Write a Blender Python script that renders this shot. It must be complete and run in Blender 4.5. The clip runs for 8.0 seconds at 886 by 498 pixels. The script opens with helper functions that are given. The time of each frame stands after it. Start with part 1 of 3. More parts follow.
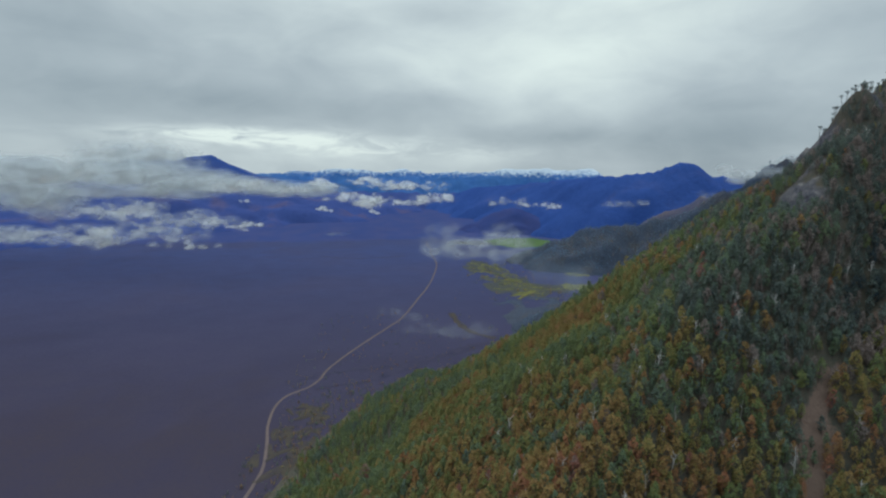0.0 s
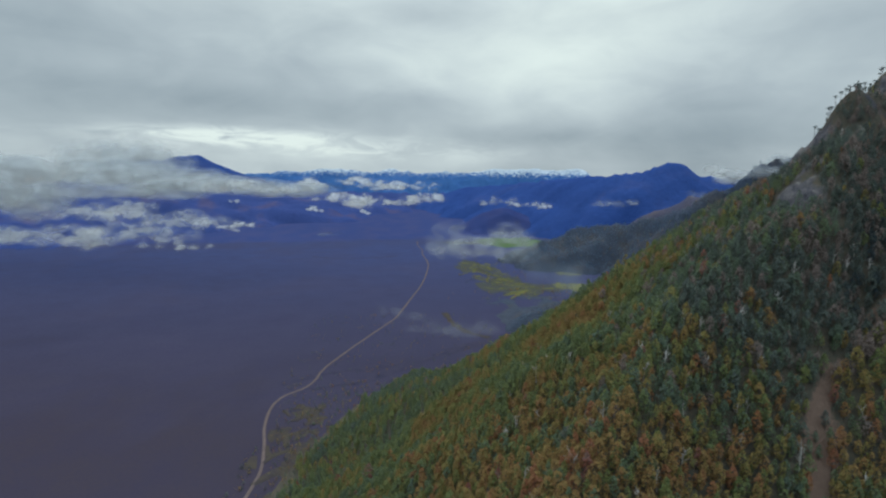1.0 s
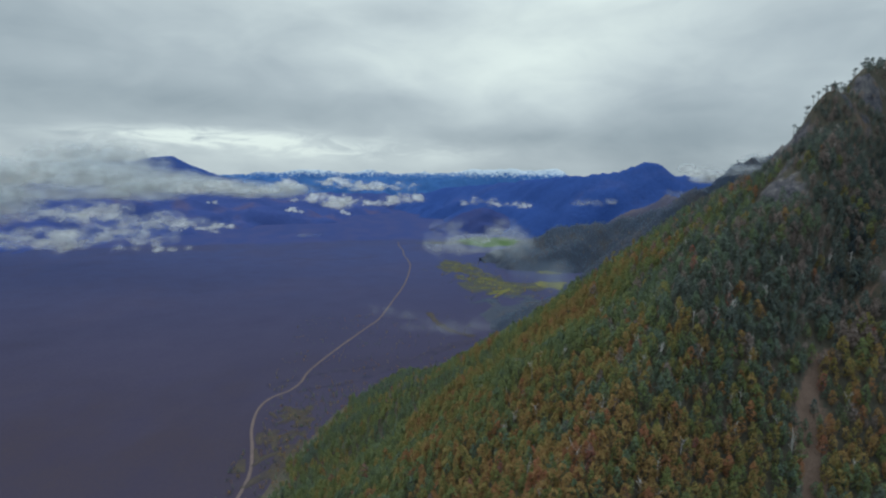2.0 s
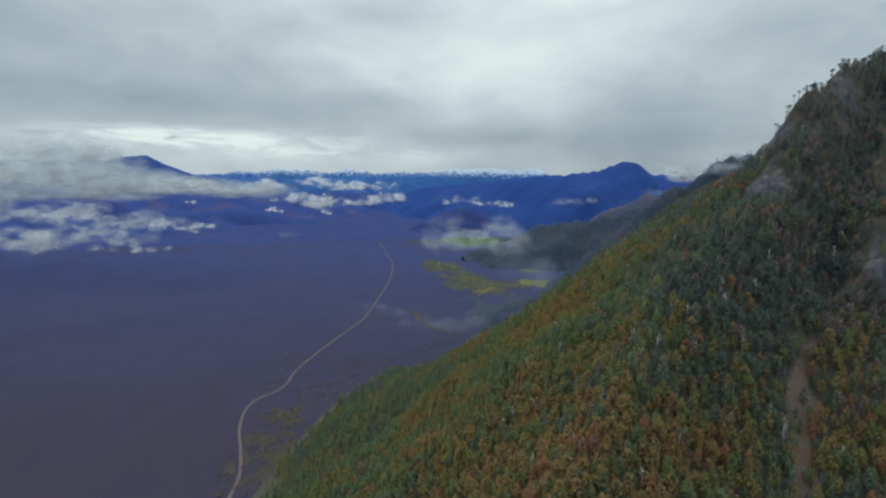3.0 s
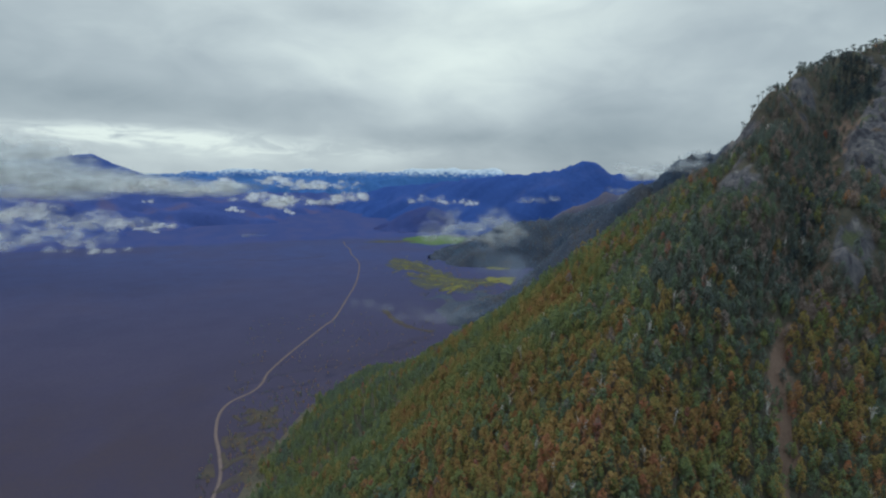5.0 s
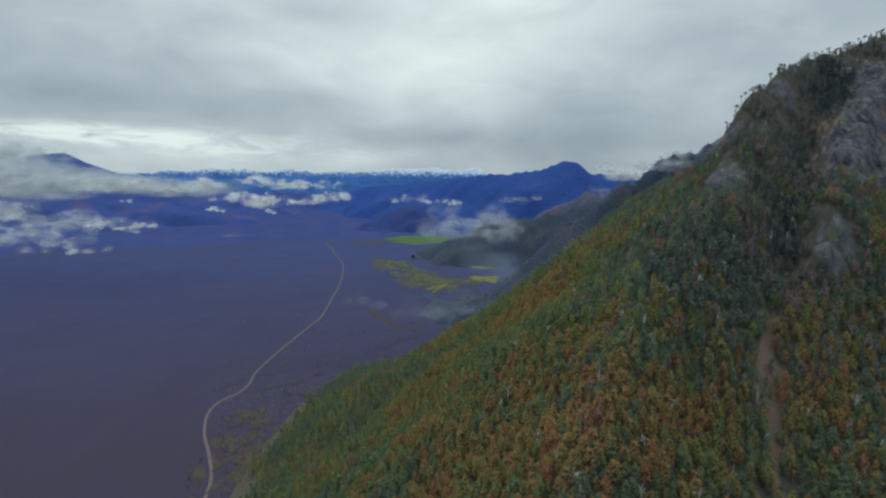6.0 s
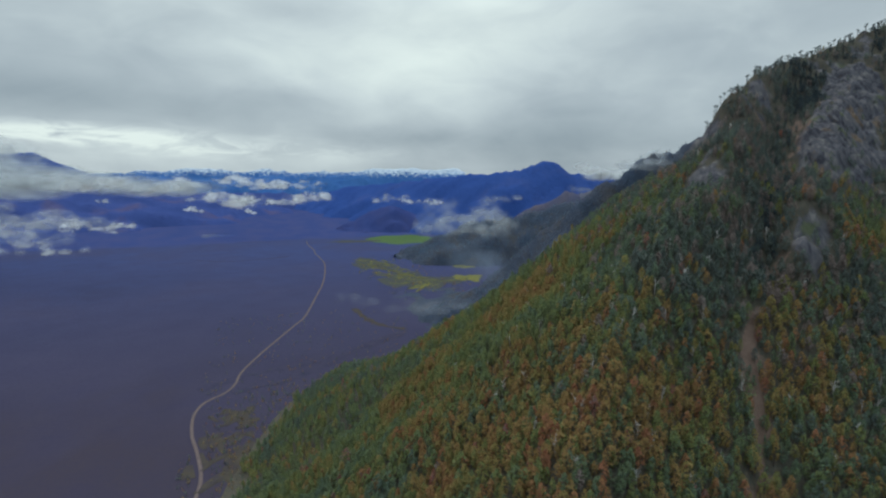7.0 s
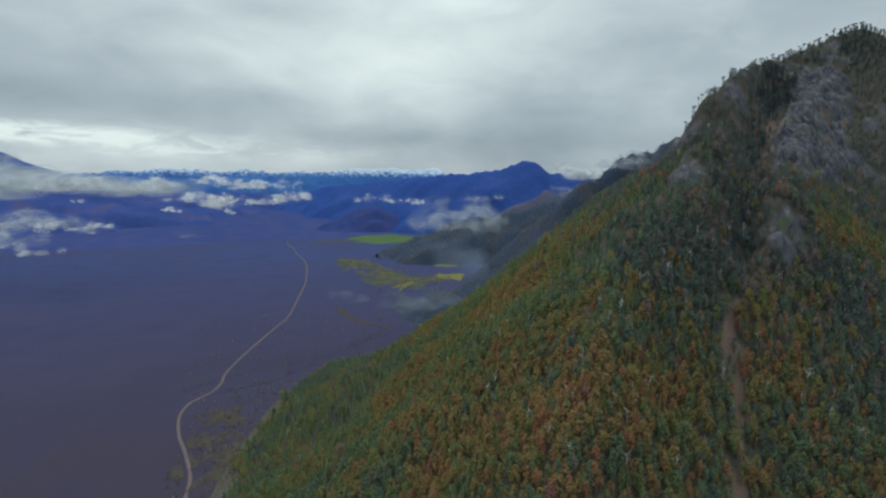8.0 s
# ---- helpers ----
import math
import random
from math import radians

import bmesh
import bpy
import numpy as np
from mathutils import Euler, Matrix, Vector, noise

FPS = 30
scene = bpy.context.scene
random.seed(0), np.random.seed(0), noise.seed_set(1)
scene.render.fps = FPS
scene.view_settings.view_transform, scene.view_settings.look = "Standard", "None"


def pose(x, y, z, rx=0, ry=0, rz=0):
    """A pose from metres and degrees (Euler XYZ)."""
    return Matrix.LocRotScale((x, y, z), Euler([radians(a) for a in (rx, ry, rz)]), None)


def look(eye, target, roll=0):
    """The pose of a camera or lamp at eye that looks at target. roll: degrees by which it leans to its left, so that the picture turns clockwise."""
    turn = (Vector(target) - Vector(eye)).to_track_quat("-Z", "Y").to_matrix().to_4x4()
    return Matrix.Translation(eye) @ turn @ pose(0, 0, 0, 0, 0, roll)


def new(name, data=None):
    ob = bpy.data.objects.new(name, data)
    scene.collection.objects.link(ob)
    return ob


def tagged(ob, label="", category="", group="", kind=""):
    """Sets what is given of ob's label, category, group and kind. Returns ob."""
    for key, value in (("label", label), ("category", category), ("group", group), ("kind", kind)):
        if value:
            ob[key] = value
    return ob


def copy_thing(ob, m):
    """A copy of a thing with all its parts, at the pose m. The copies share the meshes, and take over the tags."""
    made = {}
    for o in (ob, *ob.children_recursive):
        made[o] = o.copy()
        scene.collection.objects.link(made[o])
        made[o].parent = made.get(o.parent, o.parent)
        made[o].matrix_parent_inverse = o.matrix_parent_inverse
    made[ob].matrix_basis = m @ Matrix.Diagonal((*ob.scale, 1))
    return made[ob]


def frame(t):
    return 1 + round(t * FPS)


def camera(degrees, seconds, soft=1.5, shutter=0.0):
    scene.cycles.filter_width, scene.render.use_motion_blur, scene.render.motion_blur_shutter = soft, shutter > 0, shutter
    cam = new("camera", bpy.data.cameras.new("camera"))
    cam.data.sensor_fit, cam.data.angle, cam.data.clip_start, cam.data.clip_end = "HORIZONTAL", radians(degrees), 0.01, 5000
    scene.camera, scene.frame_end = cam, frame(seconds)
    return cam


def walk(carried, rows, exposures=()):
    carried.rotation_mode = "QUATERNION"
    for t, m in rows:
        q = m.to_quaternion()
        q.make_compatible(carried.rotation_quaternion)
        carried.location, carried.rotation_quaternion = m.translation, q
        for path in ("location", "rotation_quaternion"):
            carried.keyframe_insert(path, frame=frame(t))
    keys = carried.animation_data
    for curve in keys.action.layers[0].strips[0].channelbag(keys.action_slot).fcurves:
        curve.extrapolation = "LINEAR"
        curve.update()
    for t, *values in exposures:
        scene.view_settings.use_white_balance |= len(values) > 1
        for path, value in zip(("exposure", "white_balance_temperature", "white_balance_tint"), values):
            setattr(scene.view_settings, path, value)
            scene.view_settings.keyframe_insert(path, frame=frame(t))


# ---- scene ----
cam = camera(79.8, 8.0, soft=2.3)
PATH = [
    (0, (-11.139, -1.148, 248.768), (-11.005, 0.826, 248.475), 0.7),
    (0.5, (-15.723, -0.756, 248.666), (-15.572, 1.216, 248.373), 0.7),
    (1, (-19.915, -0.47, 247.972), (-19.737, 1.501, 247.68), 0.7),
    (1.5, (-24.577, -0.453, 247.159), (-24.358, 1.514, 246.869), 0.6),
    (3, (-38.874, -0.139, 244.57), (-38.536, 1.811, 244.281), 0.5),
    (3.5, (-43.465, 0.056, 243.666), (-43.088, 1.999, 243.377), 0.5),
    (4, (-48.458, 0.122, 242.882), (-48.043, 2.057, 242.593), 0.5),
    (4.5, (-53.375, 0.285, 242.003), (-52.923, 2.212, 241.715), 0.5),
    (6, (-68.034, -0.07, 239.215), (-67.475, 1.829, 238.929), 0.6),
    (6.5, (-72.918, -1.03, 238.151), (-72.321, 0.858, 237.867), 0.6),
    (7, (-77.869, -2.449, 237.35), (-77.234, -0.574, 237.066), 0.6),
    (7.5, (-82.374, -4.354, 236.629), (-81.703, -2.492, 236.346), 0.5),
    (8, (-86.765, -6.325, 235.864), (-86.057, -4.476, 235.581), 0.6),
]
walk(cam, [(t, look(eye, target, roll)) for t, eye, target, roll in PATH])

# ---- sky, sun ----
SUN_TURN, SUN_UP = 9.0, 52.0  # degrees right of +y, above the horizon


def way(turn, up):
    return Vector((math.sin(radians(turn)) * math.cos(radians(up)), math.cos(radians(turn)) * math.cos(radians(up)), math.sin(radians(up))))


class Net:
    """Short hand for node trees."""

    def __init__(self, tree):
        self.tree = tree
        tree.nodes.clear()

    def add(self, kind, inputs=(), operation="", data_type="", attribute=""):
        n = self.tree.nodes.new(kind)
        if operation:
            n.operation = operation
        if data_type:
            n.data_type = data_type
        if attribute:
            n.attribute_name = attribute
        for key, value in (inputs.items() if isinstance(inputs, dict) else enumerate(inputs)):
            if value is None:
                continue
            if isinstance(value, bpy.types.NodeSocket):
                self.tree.links.new(value, n.inputs[key])
            else:
                n.inputs[key].default_value = value
        return n

    def math(self, op, a, b=None, c=None, clamp=False):
        n = self.add("ShaderNodeMath", [a, b, c], op)
        n.use_clamp = clamp
        return n.outputs[0]

    def vec(self, op, a, b=None):
        n = self.add("ShaderNodeVectorMath", [a, b], operation=op)
        return n.outputs["Value"] if op in ("DOT_PRODUCT", "LENGTH") else n.outputs[0]

    def noise(self, vector, scale, detail=5.0, rough=0.55, distort=0.0):
        return self.add("ShaderNodeTexNoise", {"Vector": vector, "Scale": scale, "Detail": detail, "Roughness": rough, "Distortion": distort}).outputs[0]

    def span(self, value, lo, hi, a=0.0, b=1.0, smooth=False):
        n = self.add("ShaderNodeMapRange", [value, lo, hi, a, b])
        n.interpolation_type = "SMOOTHSTEP" if smooth else "LINEAR"
        return n.outputs[0]

    def ramp(self, value, stops):
        n = self.add("ShaderNodeValToRGB", [value])
        el = n.color_ramp.elements
        while len(el) < len(stops):
            el.new(0.5)
        for e, (at, col) in zip(el, stops):
            e.position, e.color = at, (*col, 1)
        return n.outputs[0]

    def mix(self, fac, a, b):
        n = self.add("ShaderNodeMix", data_type="RGBA")
        for key, value in ((0, fac), (6, a), (7, b)):
            if isinstance(value, bpy.types.NodeSocket):
                self.tree.links.new(value, n.inputs[key])
            else:
                n.inputs[key].default_value = (*value, 1) if isinstance(value, tuple) else value
        return n.outputs[2]


world = bpy.data.worlds.new("overcast_sky")
scene.world = world
scene.cycles.transparent_max_bounces = 32
world.use_nodes = True
net = Net(world.node_tree)
d = net.add("ShaderNodeTexCoord").outputs["Generated"]
xyz = net.add("ShaderNodeSeparateXYZ", [d])
rise = net.math("MAXIMUM", xyz.outputs[2], 0.0)
far = net.math("ADD", rise, 0.24)
deck = net.add("ShaderNodeCombineXYZ", [net.math("DIVIDE", xyz.outputs[0], far), net.math("DIVIDE", xyz.outputs[1], far), 0.0]).outputs[0]
broad = net.noise(net.vec("MULTIPLY", d, (1.0, 1.0, 1.9)), 3.6, 5.0, 0.5, 0.25)
fine = net.noise(deck, 1.5, 6.0, 0.48, 0.5)
puffs = net.noise(net.vec("MULTIPLY", d, (1.0, 1.0, 2.4)), 6.5, 6.0, 0.5, 0.7)
sheet = net.math("ADD", net.math("MULTIPLY_ADD", broad, 0.30, 0.225), net.math("ADD", net.math("MULTIPLY", fine, 0.17), net.math("MULTIPLY", puffs, 0.20)))


def lobe(turn, up, wide, high):
    """A brighter stretch of the cloud deck, wide by high degrees."""
    side = Vector((math.cos(radians(turn)), -math.sin(radians(turn)), 0))
    a = net.math("DIVIDE", net.vec("DOT_PRODUCT", d, tuple(side)), math.sin(radians(wide)))
    b = net.math("DIVIDE", net.math("SUBTRACT", xyz.outputs[2], math.sin(radians(up))), math.sin(radians(high)))
    front = net.span(net.vec("DOT_PRODUCT", d, tuple(way(turn, up))), 0.0, 0.4)
    r = net.math("ADD", net.math("MULTIPLY", a, a), net.math("MULTIPLY", b, b))
    return net.math("MULTIPLY", net.math("POWER", 2.718, net.math("MULTIPLY", r, -1.0)), front)


glow = 0.0
for turn, up, wide, high, gain in (
    (14, 11, 10, 4.5, 0.19), (6, 9.5, 6, 2.0, 0.05), (24, 16, 16, 6, 0.12), (4, 15.5, 6, 1.6, -0.12), (-6, 18, 16, 3.5, 0.08),
    (-17, 6.3, 17, 2.6, -0.13), (-34, 9, 12, 7, -0.08), (0, 7.0, 6, 1.6, -0.05), (14, 3.6, 8, 1.1, -0.10), (29, 2.4, 13, 3.6, -0.25), (-4, 1.6, 20, 1.3, 0.06), (40, 12, 14, 8, -0.05)):
    glow = net.math("ADD", glow, net.math("MULTIPLY", lobe(turn, up, wide, high), gain))
torn = net.noise(net.vec("MULTIPLY", d, (1.0, 1.0, 4.5)), 11.0, 6.0, 0.6, 0.8)
rift = net.math("MULTIPLY", lobe(-17, 3.1, 10, 0.85), net.span(torn, 0.36, 0.58))
glow = net.math("ADD", glow, net.math("MULTIPLY", rift, 0.36))
rift = net.math("MULTIPLY", lobe(-2, 2.2, 12, 1.0), net.span(torn, 0.45, 0.62))
glow = net.math("ADD", glow, net.math("MULTIPLY", rift, 0.14))
tone = net.math("ADD", sheet, glow)
cloud_col = net.ramp(tone, [(0.34, (0.285, 0.36, 0.41)), (0.52, (0.42, 0.505, 0.55)), (0.66, (0.57, 0.67, 0.695)), (0.82, (0.76, 0.88, 0.855))])
sky = net.add("ShaderNodeTexSky")
sky.sky_type, sky.sun_disc, sky.sun_elevation, sky.sun_rotation = "NISHITA", False, radians(SUN_UP), radians(SUN_TURN)
clear = net.add("ShaderNodeBackground", [sky.outputs[0], 0.07])
cover = net.add("ShaderNodeBackground", [cloud_col, net.span(rise, 0.27, 1.0, 1.0, 2.9)])
net.add("ShaderNodeOutputWorld", [net.add("ShaderNodeMixShader", [0.96, clear.outputs[0], cover.outputs[0]]).outputs[0]])

sun = new("sun", bpy.data.lights.new("sun", "SUN"))
sun.data.energy, sun.data.angle, sun.data.color = 1.5, radians(25), (1.0, 0.95, 0.88)
sun.matrix_world = look(way(SUN_TURN, SUN_UP) * 900, (0, 0, 0))

# ---- materials ----


def material(name):
    m = bpy.data.materials.new(name)
    m.use_nodes = True
    return m, Net(m.node_tree)


def surface(net, colour, rough=0.9, bump=None, strength=0.5, distance=1.0, specular=0.0):
    shader = net.add("ShaderNodeBsdfPrincipled", {"Base Color": colour, "Roughness": rough, "Specular IOR Level": specular})
    if bump is not None:
        n = net.add("ShaderNodeBump", {"Strength": strength, "Distance": distance, "Height": bump})
        net.tree.links.new(n.outputs[0], shader.inputs["Normal"])
    net.add("ShaderNodeOutputMaterial", [shader.outputs[0]])


def place_of(net):
    return net.add("ShaderNodeNewGeometry").outputs["Position"]


def scrub_material():
    """The valley's leafless purple-grey scrub, blued further out to stand for haze, with dark wet hollows."""
    m, net = material("scrub")
    p = place_of(net)
    xyz = net.add("ShaderNodeSeparateXYZ", [p])
    big = net.noise(p, 0.0035, 5.0, 0.6, 0.4)
    mid = net.noise(p, 0.02, 5.0, 0.6)
    grain = net.noise(p, 0.22, 4.0, 0.7)
    streak = net.noise(net.vec("MULTIPLY", p, (0.006, 0.011, 0.0)), 1.0, 4.0, 0.55, 1.2)
    # the ground goes blue with distance: haze put into the colour
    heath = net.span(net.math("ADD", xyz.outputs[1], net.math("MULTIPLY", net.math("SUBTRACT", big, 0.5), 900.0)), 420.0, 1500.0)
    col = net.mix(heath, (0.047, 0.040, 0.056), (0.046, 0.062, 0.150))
    col = net.mix(net.math("MULTIPLY", net.span(big, 0.45, 0.7), 0.45), col, (0.062, 0.051, 0.072))
    col = net.mix(net.math("MULTIPLY", net.span(mid, 0.36, 0.74), 0.32), col, (0.034, 0.034, 0.072))
    col = net.mix(net.math("MULTIPLY", net.span(streak, 0.58, 0.70), 0.16), col, (0.028, 0.029, 0.062))
    col = net.mix(net.math("MULTIPLY", net.span(grain, 0.4, 0.7), 0.4), col, (0.034, 0.034, 0.062))
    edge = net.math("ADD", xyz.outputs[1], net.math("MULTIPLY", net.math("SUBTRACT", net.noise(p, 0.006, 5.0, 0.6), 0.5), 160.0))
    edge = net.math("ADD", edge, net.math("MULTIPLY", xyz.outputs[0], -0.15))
    # woods beyond the edge; their blue-violet carries painted haze too
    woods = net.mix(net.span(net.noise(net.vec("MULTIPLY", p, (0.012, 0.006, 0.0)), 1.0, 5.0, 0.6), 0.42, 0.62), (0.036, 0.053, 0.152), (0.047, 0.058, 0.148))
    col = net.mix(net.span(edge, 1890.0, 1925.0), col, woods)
    surface(net, col, 0.95, grain, 0.6, 1.5)
    return m


def slope_material():
    """Forest floor, bare soil and grey rock of the mountain; the masks come with the mesh."""
    m, net = material("mountain_ground")
    p = place_of(net)
    rock = net.add("ShaderNodeAttribute", attribute="rock").outputs["Fac"]
    soil = net.add("ShaderNodeAttribute", attribute="soil").outputs["Fac"]
    broad = net.noise(p, 0.035, 5.0, 0.6)
    grain = net.noise(p, 0.5, 5.0, 0.65)
    crack = net.noise(net.vec("MULTIPLY", p, (0.20, 0.20, 0.075)), 1.0, 8.0, 0.72, 0.6)
    warp = net.vec("ADD", p, net.vec("MULTIPLY", net.add("ShaderNodeTexNoise", {"Vector": p, "Scale": 0.2, "Detail": 3.0}).outputs[1], (4.0, 4.0, 5.0)))
    block = net.add("ShaderNodeTexVoronoi", {"Vector": net.vec("MULTIPLY", warp, (0.15, 0.15, 0.06)), "Scale": 1.0, "Randomness": 1.0})
    tone = net.add("ShaderNodeSeparateXYZ", [block.outputs["Color"]]).outputs[0]
    seam = net.math("MULTIPLY_ADD", net.span(block.outputs["Distance"], 0.25, 0.75), -0.10, 0.03)
    crack = net.math("ADD", net.math("ADD", crack, seam), net.math("MULTIPLY", net.math("SUBTRACT", tone, 0.5), 0.14))
    floor = net.ramp(grain, [(0.3, (0.055, 0.062, 0.058)), (0.5, (0.080, 0.074, 0.060)), (0.7, (0.105, 0.085, 0.066))])
    stone = net.ramp(crack, [(0.33, (0.036, 0.037, 0.047)), (0.44, (0.074, 0.074, 0.088)), (0.56, (0.104, 0.101, 0.110)), (0.69, (0.170, 0.160, 0.158))])
    stone = net.mix(net.math("MULTIPLY", net.span(broad, 0.58, 0.66), 0.6), stone, (0.14, 0.095, 0.055))
    stone = net.mix(net.math("MULTIPLY", net.span(broad, 0.40, 0.33), 0.7), stone, (0.085, 0.10, 0.05))
    earth = net.mix(grain, (0.12, 0.085, 0.070), (0.20, 0.138, 0.112))
    edge = net.math("ADD", rock, net.math("MULTIPLY", net.math("SUBTRACT", crack, 0.5), 0.9))
    col = net.mix(net.span(edge, 0.35, 0.6), floor, stone)
    col = net.mix(net.span(net.math("ADD", soil, net.math("MULTIPLY", net.math("SUBTRACT", grain, 0.5), 0.7)), 0.35, 0.65), col, earth)
    surface(net, col, 0.9, crack, 0.7, 2.4)
    return m


def leaf_material(name, stops):
    m, net = material(name)
    tint = net.add("ShaderNodeAttribute", attribute="tint").outputs["Fac"]
    p = place_of(net)
    tint = net.math("ADD", tint, net.math("MULTIPLY", net.math("SUBTRACT", net.noise(p, 0.9, 2.0), 0.5), 0.22))
    col = net.ramp(tint, stops)
    a = net.add("ShaderNodeBsdfPrincipled", {"Base Color": col, "Roughness": 0.8, "Specular IOR Level": 0.05})
    b = net.add("ShaderNodeBsdfTranslucent", [col])
    leaf = net.add("ShaderNodeMixShader", [0.5, a.outputs[0], b.outputs[0]])
    gaps = net.math("MULTIPLY", net.span(net.noise(p, 2.6, 2.0), 0.42, 0.58), 0.45)
    net.add("ShaderNodeOutputMaterial", [net.add("ShaderNodeMixShader", [gaps, leaf.outputs[0], net.add("ShaderNodeBsdfTransparent").outputs[0]]).outputs[0]])
    return m


def bark_material(name, dark, light):
    m, net = material(name)
    g = net.noise(net.vec("MULTIPLY", place_of(net), (6.0, 6.0, 1.2)), 1.0, 4.0, 0.6)
    surface(net, net.mix(g, dark, light), 0.9, g, 0.5, 0.05)
    return m


def hill_material(name, low, high, patch, size=0.006, snow_at=None):
    """Distant woods on a hill, mottled, with haze put into the colours; above snow_at metres patchy snow lies on it."""
    m, net = material(name)
    p = place_of(net)
    big = net.noise(p, size, 6.0, 0.6, 0.5)
    fine = net.noise(p, size * 12, 4.0, 0.65)
    col = net.mix(net.span(big, 0.35, 0.65), low, high)
    col = net.mix(net.math("MULTIPLY", net.span(big, 0.56, 0.66), 0.7), col, patch)
    col = net.mix(net.math("MULTIPLY", fine, 0.6), col, tuple(c * 0.45 for c in low))
    if snow_at is not None:
        z = net.add("ShaderNodeSeparateXYZ", [p]).outputs[2]
        n = net.noise(p, 0.045, 6.0, 0.75)
        line = net.math("ADD", z, net.math("MULTIPLY", net.math("SUBTRACT", n, 0.5), 260.0))
        # snow dimmed and blued to stand for haze
        col = net.mix(net.span(line, snow_at, snow_at + 40.0), col, (0.46, 0.54, 0.62))
    surface(net, col, 0.95, fine, 0.8, 6.0)
    return m


def field_material(name, a, b, size=0.05):
    m, net = material(name)
    p = place_of(net)
    col = net.mix(net.span(net.noise(p, size, 5.0, 0.6), 0.3, 0.7), a, b)
    surface(net, col, 0.95, net.noise(p, 0.6, 3.0), 0.3, 0.4)
    return m


def cloud_material(name, size, thick, white, crisp, ragged, fill, detail):
    """White vapour, thinning out to ragged rims; lumps of the given size in metres."""
    m, net = material(name)
    p = place_of(net)
    o = net.add("ShaderNodeSeparateXYZ", [net.add("ShaderNodeTexCoord").outputs["Object"]])
    low = net.span(o.outputs[2], -0.3, 0.3, 1.7, 1.0)
    r = net.math("ADD", net.math("MULTIPLY", o.outputs[0], o.outputs[0]), net.math("MULTIPLY", net.math("MULTIPLY", o.outputs[2], o.outputs[2]), low))
    q = net.vec("MULTIPLY", p, (0.85, 0.85, 1.5))
    n = net.noise(q, 1.0 / size, detail, 0.5, 0.3)
    wisp = net.noise(q, 0.3 / size, 2.0, 0.5, 0.5)
    body = net.math("SUBTRACT", fill, net.math("MULTIPLY", r, 1.7))
    body = net.math("ADD", body, net.math("MULTIPLY", net.math("SUBTRACT", n, 0.5), ragged))
    body = net.math("ADD", body, net.math("MULTIPLY", net.math("SUBTRACT", wisp, 0.5), 0.6 * ragged))
    alpha = net.math("MULTIPLY", net.span(body, 0.05, crisp, 0.0, 1.0, True), thick)
    alpha = net.math("MULTIPLY", alpha, net.span(r, 1.0, 0.5, 0.0, 1.0, True))
    lumps = net.add("ShaderNodeTexNoise", {"Vector": q, "Scale": 1.6 / size, "Detail": 3.0, "Roughness": 0.5}).outputs[1]
    soft = net.vec("ADD", net.vec("MULTIPLY", net.add("ShaderNodeNewGeometry").outputs["Normal"], (0.3, 0.3, 0.3)), net.vec("MULTIPLY", net.vec("SUBTRACT", lumps, (0.5, 0.5, 0.5)), (1.6, 1.6, 1.6)))
    soft = net.vec("NORMALIZE", net.vec("ADD", soft, (0.0, 0.0, 0.75)))
    front = net.add("ShaderNodeBsdfDiffuse", {"Color": (*white, 1), "Normal": soft})
    back = net.add("ShaderNodeBsdfTranslucent", {"Color": (*(0.36 * c for c in white), 1), "Normal": net.vec("MULTIPLY", soft, (-1.0, -1.0, -1.0))})
    both = net.add("ShaderNodeAddShader", [front.outputs[0], back.outputs[0]])
    clear = net.add("ShaderNodeBsdfTransparent")
    net.add("ShaderNodeOutputMaterial", [net.add("ShaderNodeMixShader", [alpha, clear.outputs[0], both.outputs[0]]).outputs[0]])
    return m


SCRUB, SLOPE = scrub_material(), slope_material()
# blue is raised, most in the dark stops, to stand for haze
LEAVES = leaf_material("leaves", [(0.0, (0.050, 0.072, 0.086)), (0.09, (0.138, 0.166, 0.152)), (0.22, (0.134, 0.186, 0.134)), (0.42, (0.190, 0.226, 0.092)), (0.56, (0.285, 0.225, 0.090)), (0.72, (0.325, 0.172, 0.090)), (0.87, (0.325, 0.128, 0.098)), (0.95, (0.235, 0.192, 0.178))])
# leaves of the woods further off, with blue haze mixed into their colours
HAZED_LEAVES = leaf_material("hazed_leaves", [(0.0, (0.115, 0.205, 0.36)), (0.3, (0.150, 0.212, 0.262)), (0.6, (0.26, 0.215, 0.16)), (0.9, (0.27, 0.20, 0.185))])
BARK = bark_material("bark", (0.05, 0.04, 0.035), (0.13, 0.11, 0.10))
DEAD = bark_material("bleached_wood", (0.34, 0.325, 0.315), (0.54, 0.52, 0.50))
GRAVEL = field_material("gravel", (0.100, 0.079, 0.080), (0.138, 0.108, 0.104), 0.15)
VERGE = field_material("verge_scrub", (0.043, 0.038, 0.047), (0.068, 0.059, 0.043), 0.12)
HEATH = field_material("dark_heath", (0.032, 0.032, 0.058), (0.052, 0.048, 0.076), 0.09)
OLIVE = field_material("olive_scrub", (0.050, 0.054, 0.070), (0.064, 0.068, 0.050), 0.04)
GREEN = field_material("pasture", (0.058, 0.098, 0.045), (0.072, 0.120, 0.05), 0.01)
YELLOW = field_material("dry_meadow", (0.070, 0.073, 0.055), (0.18, 0.175, 0.042), 0.07)
